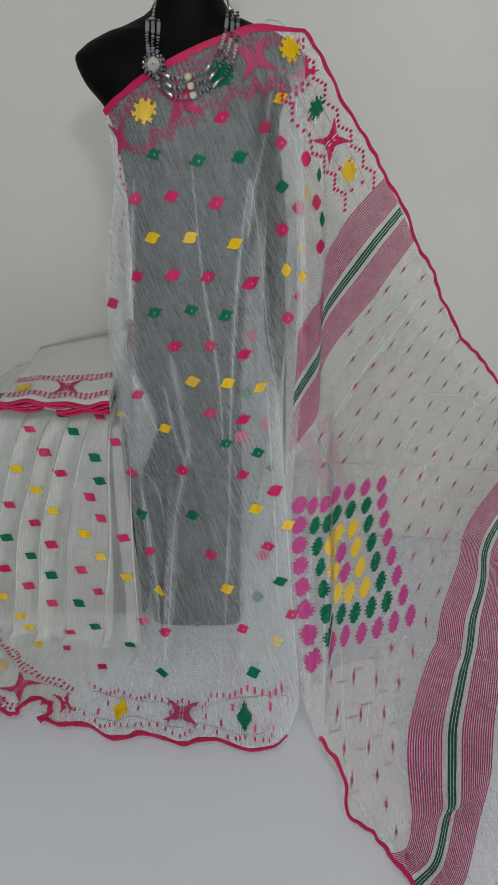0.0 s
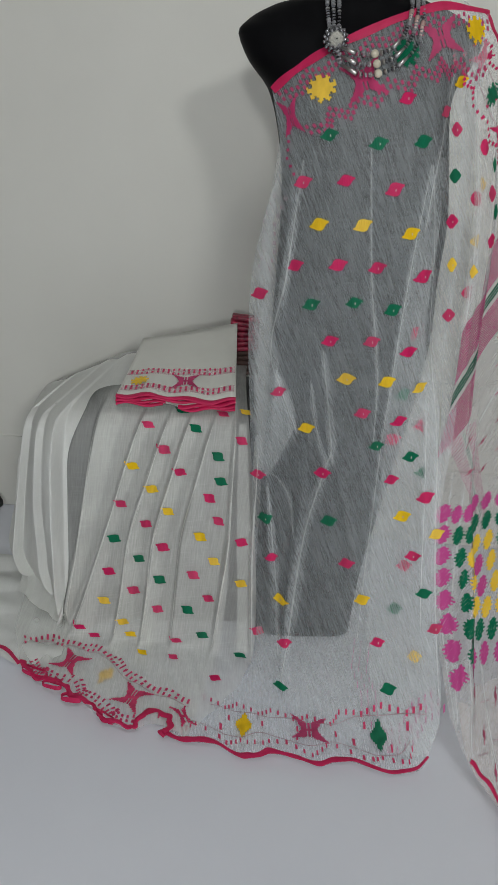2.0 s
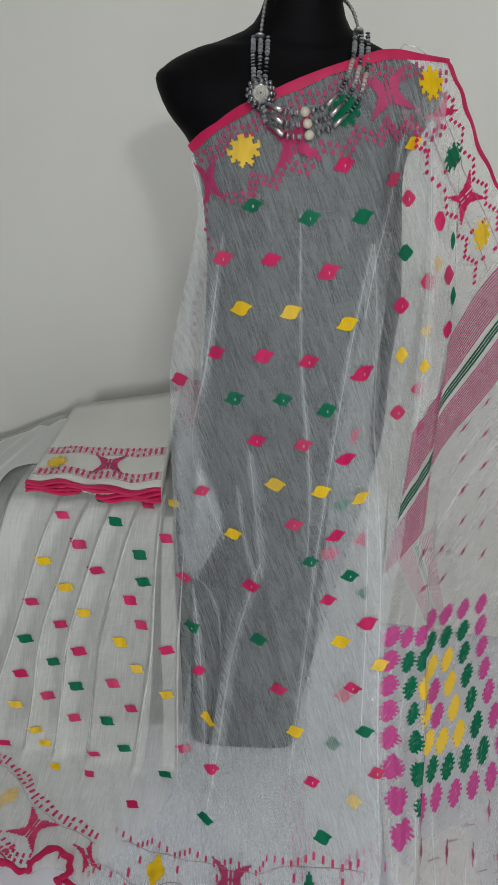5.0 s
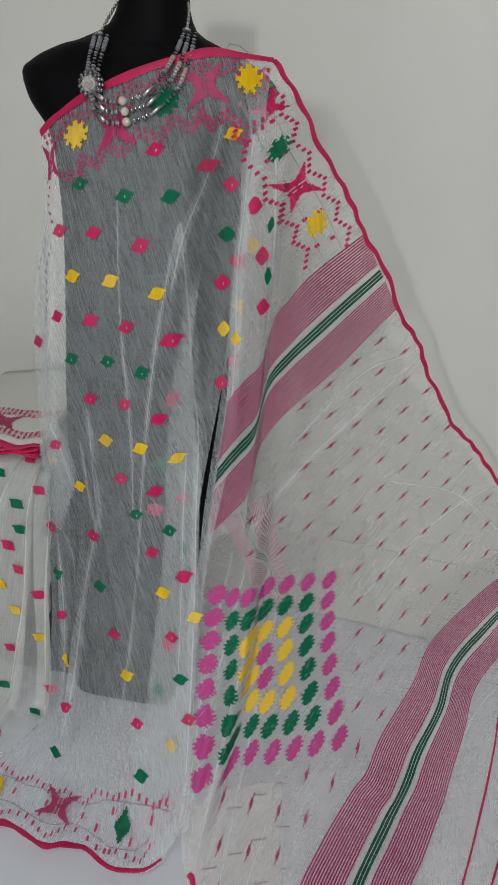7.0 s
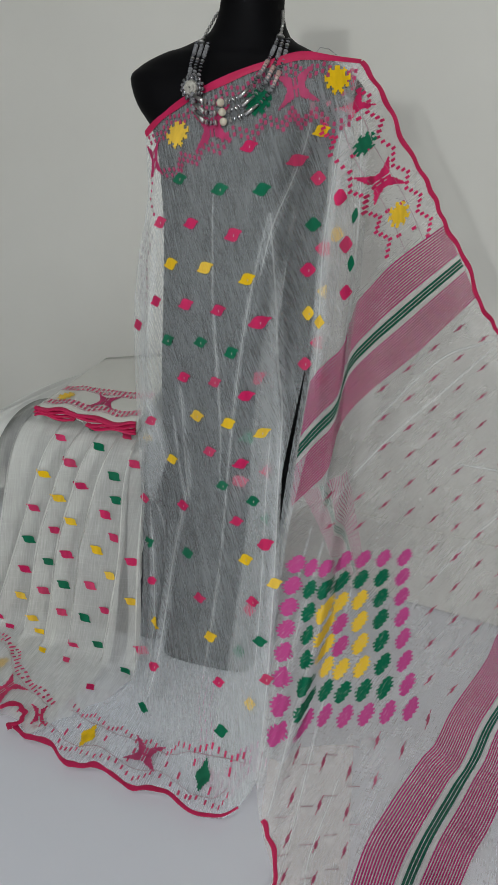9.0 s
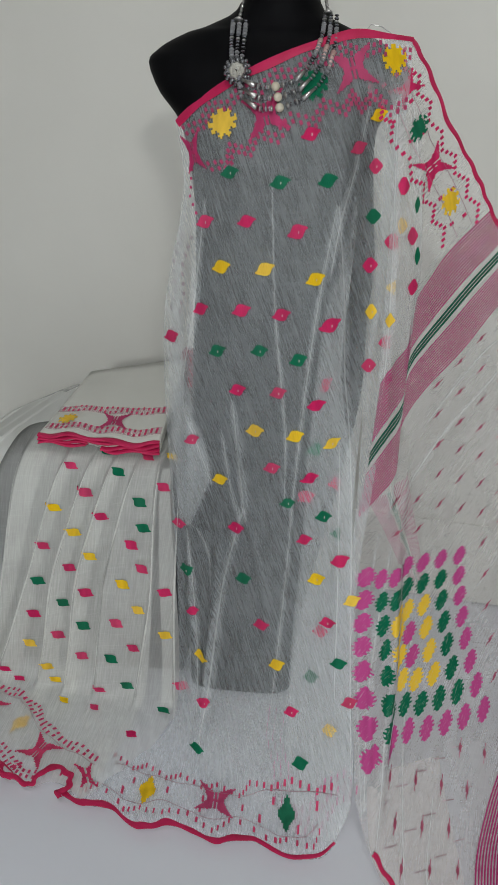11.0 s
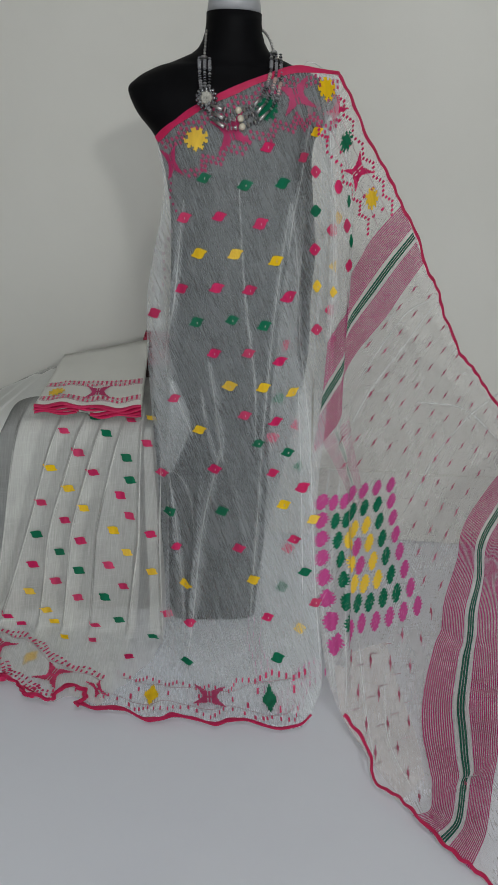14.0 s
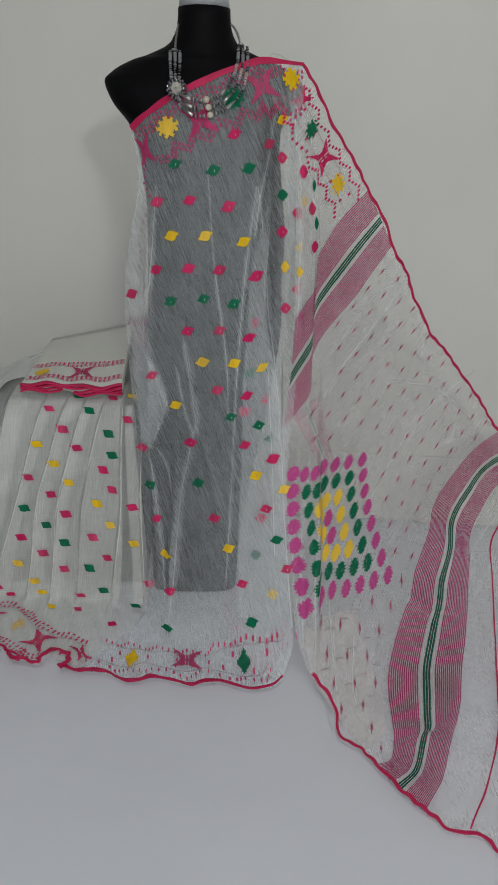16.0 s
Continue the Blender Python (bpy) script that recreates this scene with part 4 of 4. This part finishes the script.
part("inner_fold", band(pallu_cloth, BACK_ONE, BACK_TWO, 0.0, 0.42, 24, 5, -0.003), M_FAINT, pallu, "pale striped layer behind the sheer cloth")
part("inner_fold", band(pallu_cloth, BACK_ONE, BACK_TWO, 0.46, 0.56, 24, 2, -0.003), M_FAINTGREEN, pallu, "pale green stripe behind the sheer cloth")
part("inner_fold", band(pallu_cloth, BACK_ONE, BACK_TWO, 0.60, 1.0, 24, 5, -0.003), M_FAINT, pallu, "pale striped layer behind the sheer cloth")
tagged(part("sprig_weave", sprigs, M_SPRIG, pallu), kind="stuff")

# ---- second saree over the stool ----
second = thing("saree", "layered white saree with woven motifs pleated over a stool", "saree")
S_BACK = [(-0.715, 0.58), (-0.64, 0.74), (-0.52, 0.87), (-0.40, 0.90), (-0.25, 0.90)]
S_HEM = [(-0.674, -0.139), (-0.631, -0.175), (-0.579, -0.182), (-0.551, -0.212), (-0.51, -0.232), (-0.484, -0.259), (-0.436, -0.266), (-0.39, -0.245), (-0.345, -0.27)]
S_LEFT = [(-0.715, 0.58), (-0.735, 0.42), (-0.738, 0.30), (-0.74, 0.12), (-0.735, 0.03), (-0.70, -0.07), (-0.674, -0.139)]
S_RIGHT = [(-0.25, 0.90), (-0.25, 0.537), (-0.232, 0.307), (-0.222, 0.03), (-0.24, -0.08), (-0.345, -0.27)]
over = part("pleated_drape", patch(stool_cloth, S_BACK, S_HEM, S_LEFT, S_RIGHT, 220, 200), M_STOOL, second, "sheer white pleated cloth")
part("pleat_layers", patch(stool_cloth, [(-0.52, 0.62), (-0.27, 0.62)], [(-0.66, -0.12), (-0.34, -0.26)], [(-0.52, 0.62), (-0.534, 0.50), (-0.572, 0.25), (-0.592, 0.10), (-0.610, 0.02), (-0.66, -0.12)],
     [(-0.27, 0.62), (-0.272, 0.40), (-0.285, 0.05), (-0.34, -0.26)], 150, 160, -0.004), M_DENSE, second, "several layers of white pleated cloth")
part("side_folds", patch(side_cloth, [(-0.714, 0.575), (-0.63, 0.74), (-0.49, 0.865)], [(-0.735, -0.01), (-0.615, -0.02)], [(-0.714, 0.575), (-0.734, 0.42), (-0.737, 0.30), (-0.738, 0.12), (-0.738, 0.06), (-0.735, -0.01)],
     [(-0.49, 0.865), (-0.493, 0.65), (-0.545, 0.59), (-0.557, 0.50), (-0.585, 0.40), (-0.589, 0.30), (-0.592, 0.15), (-0.600, 0.06), (-0.615, -0.02)], 170, 180), M_SIDE, second, "thick white gathered folds")
for p in PLEATS[4:-1]:
    fold_strip(stool_cloth, [(pleat_x(p, w) + 0.0052, w) for w in (0.49, 0.37, 0.25, 0.12, 0.02)], 0.0018, over, M_DENSE, 60, 0.0012)
for p, q, share in zip(PLEATS[4:8], PLEATS[5:9], (0.62, 0.5, 0.66, 0.55)):
    one = [(pleat_x(p, w) + 0.004, w) for w in (0.50, 0.37, 0.25, 0.12, 0.0, -0.10)]
    two = [(pleat_x(p, w) + (pleat_x(q, w) - pleat_x(p, w)) * share, w) for w in (0.50, 0.37, 0.25, 0.12, 0.0, -0.10)]
    part("pleat", patch(stool_cloth, [one[0], two[0]], [one[-1], two[-1]], one, two, 12, 60, -0.002), M_DENSE, second, "doubled white pleat")
part("pleat", patch(stool_cloth, [(-0.266, 0.50), (-0.252, 0.50)], [(-0.258, -0.03), (-0.226, 0.0)], [(-0.266, 0.50), (-0.262, 0.25), (-0.256, 0.10), (-0.258, -0.03)], [(-0.252, 0.50), (-0.236, 0.25), (-0.226, 0.0)], 10, 60, -0.002), M_DENSE, second, "doubled white pleat")


def spread_cloth(x, w):
    """The part of the cloth that lies on the floor beside the stool, in long low folds."""
    v = w + 0.10 * (x + 0.7)
    z = 0.010 + 0.006 * abs(math.sin(34 * v + 3 * math.sin(4 * x))) + 0.003 * math.sin(70 * v + 9 * x)
    return Vector((x, 1.353 - 0.173 * x + w, z))


part("floor_spread", patch(spread_cloth, [(-1.10, 0.20), (-0.83, 0.252), (-0.62, 0.235)], [(-1.10, -0.03), (-0.78, -0.085), (-0.674, -0.139), (-0.60, -0.10)], [(-1.10, 0.20), (-1.10, -0.03)], [(-0.62, 0.235), (-0.60, 0.05), (-0.60, -0.10)], 60, 90), M_SIDE, second, "white cloth spread in low folds on the floor")
part("hem_border", ribbon(spread_cloth, [(-1.10, -0.03), (-0.90, -0.062), (-0.78, -0.085), (-0.72, -0.10), (-0.674, -0.139)], 0.009, 80, 0.003, 0.002, 0.0), M_HEM, over, "wavy crimson pink hem")
part("hem_border", ribbon(stool_cloth, S_HEM[:7] + [(-0.420, -0.236), (-0.396, -0.218), (-0.372, -0.236), (-0.374, -0.258), (-0.390, -0.270), (-0.380, -0.280)], 0.0115, 260, 0.006, 0.0022, 0.001, None, 0.0, 0.35), M_HEM, over, "wavy crimson pink hem")


def frill(x, w, rx, ry, turn, high):
    """A loop of the stiff hem that stands on its edge."""
    bm = bmesh.new()
    base, rows = stool_cloth(x, w), []
    for i in range(29):
        a = 2 * math.pi * i / 28
        u, v = rx * math.cos(a), ry * math.sin(a) * (1 + 0.2 * math.cos(2 * a))
        p = base + Vector((u * math.cos(turn) - v * math.sin(turn), u * math.sin(turn) + v * math.cos(turn), 0.001))
        rise = high * (0.8 + 0.2 * math.cos(a + 1))
        rows.append([bm.verts.new(p + Vector((0, 0.1 * rise * k, rise * k))) for k in (0.0, 0.5, 1.0)])
    for a, b in zip(rows, rows[1:]):
        for k in (0, 1):
            bm.faces.new((a[k], b[k], b[k + 1], a[k + 1]))
    return part("hem_frill", bm, M_HEM, over, "looped crimson pink hem")


for loop in ((-0.640, -0.156, 0.030, 0.013, -0.5, 0.010), (-0.598, -0.192, 0.020, 0.009, -0.35, 0.009), (-0.556, -0.214, 0.020, 0.011, -0.2, 0.011), (-0.487, -0.250, 0.022, 0.008, -0.7, 0.009)):
    frill(*loop)
lozenges(stool_cloth, over, [(-0.437, 0.474), (-0.410, 0.426), (-0.376, 0.385), (-0.297, 0.519), (-0.318, 0.336), (-0.293, 0.286), (-0.493, 0.308), (-0.441, 0.267), (-0.407, 0.225), (-0.346, 0.174), (-0.516, 0.157),
                             (-0.466, 0.122), (-0.417, 0.087), (-0.308, 0.118), (-0.578, 0.026), (-0.545, -0.013), (-0.392, 0.022), (-0.381, -0.045), (-0.296, -0.099), (-0.280, 0.458), (-0.245, 0.250), (-0.236, 0.071)], M_PINK, rng, 0.0146, 0.0084, leaf_back, -0.36)
lozenges(stool_cloth, over, [(-0.370, 0.518), (-0.347, 0.475), (-0.304, 0.420), (-0.504, 0.231), (-0.455, 0.192), (-0.413, 0.154), (-0.356, 0.097), (-0.326, 0.031), (-0.249, -0.020), (-0.288, 0.368)], M_GREEN, rng, 0.0146, 0.0084, leaf_back, -0.36)
lozenges(stool_cloth, over, [(-0.473, 0.388), (-0.429, 0.344), (-0.397, 0.303), (-0.334, 0.256), (-0.303, 0.200), (-0.246, 0.161), (-0.262, 0.532), (-0.527, 0.089), (-0.488, 0.052), (-0.469, 0.009), (-0.452, -0.043)], M_YELLOW, rng, 0.0146, 0.0084, leaf_back, -0.36)
for x, w in ((-0.579, -0.109), (-0.447, -0.187)):
    part("butterfly_motif", woven(stool_cloth, x, w, 0.029, 0.034, butterfly, 30, 22, -0.42, 0, 0, 0.002), M_PINK, over)
part("diamond_motif", woven(stool_cloth, -0.505, -0.132, 0.014, 0.028, tall_lozenge, 9, 13, -0.42, 0, 0, -0.002), M_YELLOW, over)
part("butterfly_motif", woven(stool_cloth, -0.350, -0.218, 0.016, 0.026, butterfly, 16, 16, 0.5), M_PINK, over)
marks = bmesh.new()
S_ROW = [(-0.69, -0.06), (-0.626, -0.043), (-0.565, -0.047), (-0.497, -0.073), (-0.45, -0.125), (-0.403, -0.15), (-0.336, -0.172)]
for off, zig in ((0.0, 0.002), (-0.010, -0.002)):
    dashes(stool_cloth, S_ROW, 34, off, 0.008, 0.0045, marks, zig)
for off in (0.018, 0.03):
    dashes(stool_cloth, S_HEM[:-2], 30, off, 0.008, 0.0045, marks, 0.003)
tagged(part("border_weave", marks, M_PINK, over), kind="stuff")
part("border_line", ribbon(stool_cloth, S_ROW, 0.0012, 60, 0.0017, 0, -0.018), M_LINE, over)


# ---- folded piece on the stool ----
def folded_at(u, v, h):
    """u across (0 to 1), v from the front edge to the back, h up from the lower side."""
    return Vector((-0.497 + 0.223 * u + 0.018 * v * (1 - u), 1.470 - 0.012 * u + 0.29 * v, 0.506 + (0.036 + 0.044 * u) * v + h))


fold = thing("folded_saree", "folded ivory saree length with a pink butterfly border on the stool", "folded cloth")
for k in range(4):
    bm = bmesh.new()
    rows = []
    for h in (0.0, 0.0032):
        rows.append([[bm.verts.new(folded_at(a / 24, b / 12, 0.0042 * k + h + 0.0035 * math.sin(a * 0.75 + k) * (1 - b / 12) ** 3 + 0.003 * math.sin(a * 0.3) * (1 - b / 12))) for a in range(25)] for b in range(13)])
    for g, flip in ((rows[0], True), (rows[1], False)):
        for b in range(12):
            for a in range(24):
                q = (g[b][a], g[b][a + 1], g[b + 1][a + 1], g[b + 1][a])
                bm.faces.new(tuple(reversed(q)) if flip else q)
    rim = [[(0, a) for a in range(25)], [(b, 24) for b in range(13)], [(12, a) for a in range(24, -1, -1)], [(b, 0) for b in range(12, -1, -1)]]
    for line in rim:
        for (b0, a0), (b1, a1) in zip(line, line[1:]):
            bm.faces.new((rows[0][b0][a0], rows[0][b1][a1], rows[1][b1][a1], rows[1][b0][a0]))
    layer = part("layer", bm, M_COTTON, fold)
    bm = bmesh.new()
    last = None
    for a in range(49):
        u = a / 48
        wob = 0.0046 * k + 0.0016 + 0.0035 * math.sin(a * 0.375 + k) + 0.003 * math.sin(a * 0.15) + (0.004 * math.exp(-((u - 0.48) / 0.10) ** 2) if k > 1 else -0.001)
        wide = 0.020 + 0.008 * math.sin(a * 0.23 + 2.1 * k)
        if k < 2 and 0.40 + 0.03 * k < u < 0.54 - 0.02 * k:
            last = None
            continue
        ringv = []
        for i in range(8):
            ang = 2 * math.pi * i / 8
            ringv.append(bm.verts.new(folded_at(u, -0.006 + wide * math.cos(ang), wob + 0.0027 * math.sin(ang))))
        if last:
            for i in range(8):
                bm.faces.new((last[i], last[(i + 1) % 8], ringv[(i + 1) % 8], ringv[i]))
        last = ringv
    part("border", bm, M_HEM, fold, "crimson pink folded edge")


def folded_top(x, w):
    u = x
    return folded_at(u, w, 0.0042 * 3 + 0.0035 + 0.0035 * math.sin(u * 18 + 3) * (1 - w) ** 3 + 0.003 * math.sin(u * 7.2) * (1 - w))


def folded_cloth(x, w):
    return folded_top((x + 0.497) / 0.228, w / 0.285)


for w0, w1 in ((0.020, 0.042), (0.086, 0.110)):
    part("border_ground", patch(folded_cloth, [(-0.492, w1), (-0.272, w1)], [(-0.494, w0), (-0.272, w0)], [(-0.492, w1), (-0.494, w0)], [(-0.272, w1), (-0.272, w0)], 40, 3, 0.0012), M_BLUSHBAND, fold, "faint pink woven ground")
part("butterfly_motif", woven(folded_cloth, -0.370, 0.062, 0.030, 0.026, butterfly, 30, 18), M_PALEPINK, fold)
part("flower_motif", woven(folded_cloth, -0.462, 0.058, 0.018, 0.018, flower, 13, 13), M_YELLOW, fold)
marks = bmesh.new()
for w0, z0 in ((0.026, 0.002), (0.036, 0), (0.092, 0.002), (0.104, -0.002)):
    dashes(folded_cloth, [(-0.49, w0), (-0.38, w0 + 0.002), (-0.275, w0)], 20, 0, 0.008, 0.004, marks, z0)
tagged(part("border_weave", marks, M_PINK, fold), kind="stuff")

# ---- red folded saree behind ----
red = thing("folded_saree", "folded wine red brocade saree standing behind the stool cloth", "folded cloth")
for k in range(12):
    m = M_BROWN if k < 5 else M_WINE
    z0, shift = 0.482 + 0.0108 * k, 0.0035 * math.sin(2.3 * k)
    bm = box(bmesh.new(), (-0.286 + shift, 1.762 + 0.6 * shift, z0), (-0.225, 1.80, z0 + 0.0102), 0.0030)
    for v in bm.verts:
        v.co.z += 0.003 * math.sin(60 * v.co.x + 0.6 * k)
    part("layer", bm, m, red, "wine red brocade fold" if m is M_WINE else "dark brown fold")


# ---- necklace ----
neck = thing("necklace", "three-strand silver and grey glass bead necklace with pearls", "necklace")


def bead(parent, name, p, r, material, axis=None, squash=1.0, seg=10, smooth=True):
    bm = bmesh.new()
    m = Matrix.Translation(p)
    if axis is not None:
        m = m @ Vector(axis).to_track_quat("Z", "Y").to_matrix().to_4x4() @ Matrix.Diagonal((1, 1, squash, 1))
    bmesh.ops.create_uvsphere(bm, u_segments=seg, v_segments=max(5, seg // 2 + 1), radius=r, matrix=m)
    return part(name, bm, material, parent, "", smooth)


def cone_bead(parent, a, b, r0, r1, material):
    d = Vector(b) - Vector(a)
    bm = bmesh.new()
    m = Matrix.Translation((Vector(a) + Vector(b)) / 2) @ d.to_track_quat("Z", "Y").to_matrix().to_4x4()
    bmesh.ops.create_cone(bm, cap_ends=True, segments=12, radius1=r0, radius2=r1, depth=d.length, matrix=m)
    return part("cone_bead", bm, material, parent)


for k in range(3):
    low = 1.097 - 0.0135 * k
    path = [(-0.160 + 0.009 * k, 1.395, 1.183), (-0.158 + 0.008 * k, 1.366, 1.148), (-0.152 + 0.004 * k, 1.346, 1.119 - 0.008 * k), (-0.134, 1.328, 1.103 - 0.012 * k),
            (-0.104, 1.317 - 0.002 * k, low), (-0.066 + 0.004 * k, 1.324, 1.108 - 0.012 * k), (-0.045 + 0.008 * k, 1.342, 1.138 - 0.012 * k), (-0.036 + 0.009 * k, 1.370, 1.168 - 0.006 * k), (-0.034 + 0.008 * k, 1.400, 1.195)]
    total = 62
    for i in range(total + 1):
        t = i / total
        p, q = Vector(spline(path, t)), Vector(spline(path, min(t + 0.01, 1)))
        d = q - p if (q - p).length > 1e-6 else Vector((0, 0, 1))
        if 0.33 < t < 0.42 or 0.60 < t < 0.66:
            continue
        if 0.48 <= t <= 0.53:
            continue
        mat = M_GLASS if i % 9 in (1, 2, 3, 4) else M_STEEL if i % 9 != 6 else M_SILVER
        bead(neck, "bead", p, 0.0036 if mat is M_GLASS else 0.0033, mat, d, 0.58 if mat is M_GLASS else 0.5, 8, False)
    for t0, t1, m in ((0.335, 0.415, M_SILVER), (0.665, 0.595, M_SILVER), (0.76, 0.83, M_BLUSH)):
        cone_bead(neck, spline(path, t0), spline(path, t1), 0.0018, 0.0038, m)
    bead(neck, "pearl", spline(path, 0.505), 0.0059, M_PEARL, None, 1, 18)
    for t in (0.475, 0.535, 0.43, 0.57):
        p, q = Vector(spline(path, t)), Vector(spline(path, t + 0.01))
        bead(neck, "spacer", p, 0.0046, M_SILVER, q - p, 0.4, 10)
brooch = Vector((-0.147, 1.340, 1.117))
for ringr, count, r in ((0.0165, 15, 0.0030), (0.013, 12, 0.0040), (0.0085, 8, 0.0042)):
    for i in range(count):
        a = 2 * math.pi * i / count
        bead(neck, "bead", brooch + Vector((math.cos(a) * ringr, 0.004 + 0.5 * (ringr - 0.013), math.sin(a) * ringr)), r, M_STEEL if ringr > 0.01 else M_SILVER, None, 1, 8)
rose = bmesh.new()
for k, (count, rad, tilt) in enumerate(((6, 0.0075, 0.5), (5, 0.005, 0.9), (3, 0.0025, 1.2))):
    for i in range(count):
        a = 2 * math.pi * (i + 0.4 * k) / count
        m = Matrix.Translation(brooch + Vector((math.cos(a) * rad, -0.004 - 0.0015 * k, math.sin(a) * rad))) @ Matrix.Rotation(-a, 4, "Y") @ Matrix.Rotation(tilt, 4, "Z") @ Matrix.Diagonal((0.6, 0.3, 1, 1))
        bmesh.ops.create_uvsphere(rose, u_segments=8, v_segments=6, radius=0.0048, matrix=m)
part("rose_brooch", rose, M_ROSEWHITE, neck, "white carved rose")
for pts in ([(-0.151, 1.393, 1.186), (-0.149, 1.425, 1.213), (-0.146, 1.455, 1.235), (-0.132, 1.50, 1.25)], [(-0.030, 1.398, 1.198), (-0.036, 1.43, 1.222), (-0.045, 1.46, 1.238), (-0.06, 1.505, 1.25)]):
    for i in range(15):
        p, q = Vector(spline(pts, i / 14)), Vector(spline(pts, min(i / 14 + 0.02, 1)))
        bead(neck, "bead", p, 0.0026, M_SILVER, (q - p) if (q - p).length else None, 1.4, 8)
for p in ((-0.152, 1.392, 1.184), (-0.03, 1.398, 1.197)):
    bead(neck, "spacer", p, 0.0065, M_SILVER, (0, 0.6, 1), 0.4, 12)


# ---- safety pin at the shoulder ----
def wire(points, radius, name, material, parent):
    cu = bpy.data.curves.new(name, "CURVE")
    cu.dimensions, cu.bevel_depth, cu.bevel_resolution = "3D", radius, 2
    s = cu.splines.new("POLY")
    s.points.add(len(points) - 1)
    for a, b in zip(s.points, points):
        a.co = (*b, 1)
    tmp = bpy.data.objects.new(name, cu)
    mesh = bpy.data.meshes.new_from_object(tmp)
    bpy.data.objects.remove(tmp)
    mesh.materials.clear()
    mesh.materials.append(material)
    ob = new(name, mesh)
    ob.parent = parent
    return ob


pin = thing("safety_pin", "open steel safety pin holding the cloth at the shoulder", "safety pin")
wire([(0.022, 1.408, 1.176), (0.030, 1.406, 1.186), (0.044, 1.404, 1.184), (0.062, 1.400, 1.173)], 0.0007, "wire", M_SILVER, pin)
wire([(0.022, 1.408, 1.176), (0.040, 1.405, 1.176), (0.058, 1.401, 1.170)], 0.0007, "wire", M_SILVER, pin)
part("clasp", box(bmesh.new(), (0.018, 1.405, 1.172), (0.023, 1.409, 1.177), 0.001), M_BLACK, pin)

# ---- clutter beside the wall ----
tube_thing = thing("tube", "short black foam tube lying by the wall", "tube")
bm = bmesh.new()
a, b = Vector((-0.915, 2.015, 0.024)), Vector((-0.975, 1.75, 0.024))
bmesh.ops.create_cone(bm, cap_ends=True, segments=24, radius1=0.021, radius2=0.021, depth=(b - a).length, matrix=Matrix.Translation((a + b) / 2) @ (b - a).to_track_quat("Z", "Y").to_matrix().to_4x4())
part("sleeve", bm, M_PIPE, tube_thing)
pot = thing("planter", "dark green planter on a terracotta saucer by the wall", "planter")
part("pot", lathe([(0.03, -1.07, 1.95, 0.085, 0.085, 1), (0.12, -1.07, 1.95, 0.10, 0.10, 1), (0.24, -1.07, 1.95, 0.115, 0.115, 1)], 28, steps=10), M_BOTTLE, pot)
part("saucer", lathe([(0.0, -1.07, 1.95, 0.10, 0.10, 1), (0.03, -1.07, 1.95, 0.12, 0.12, 1)], 28, steps=4), M_BRICK, pot)
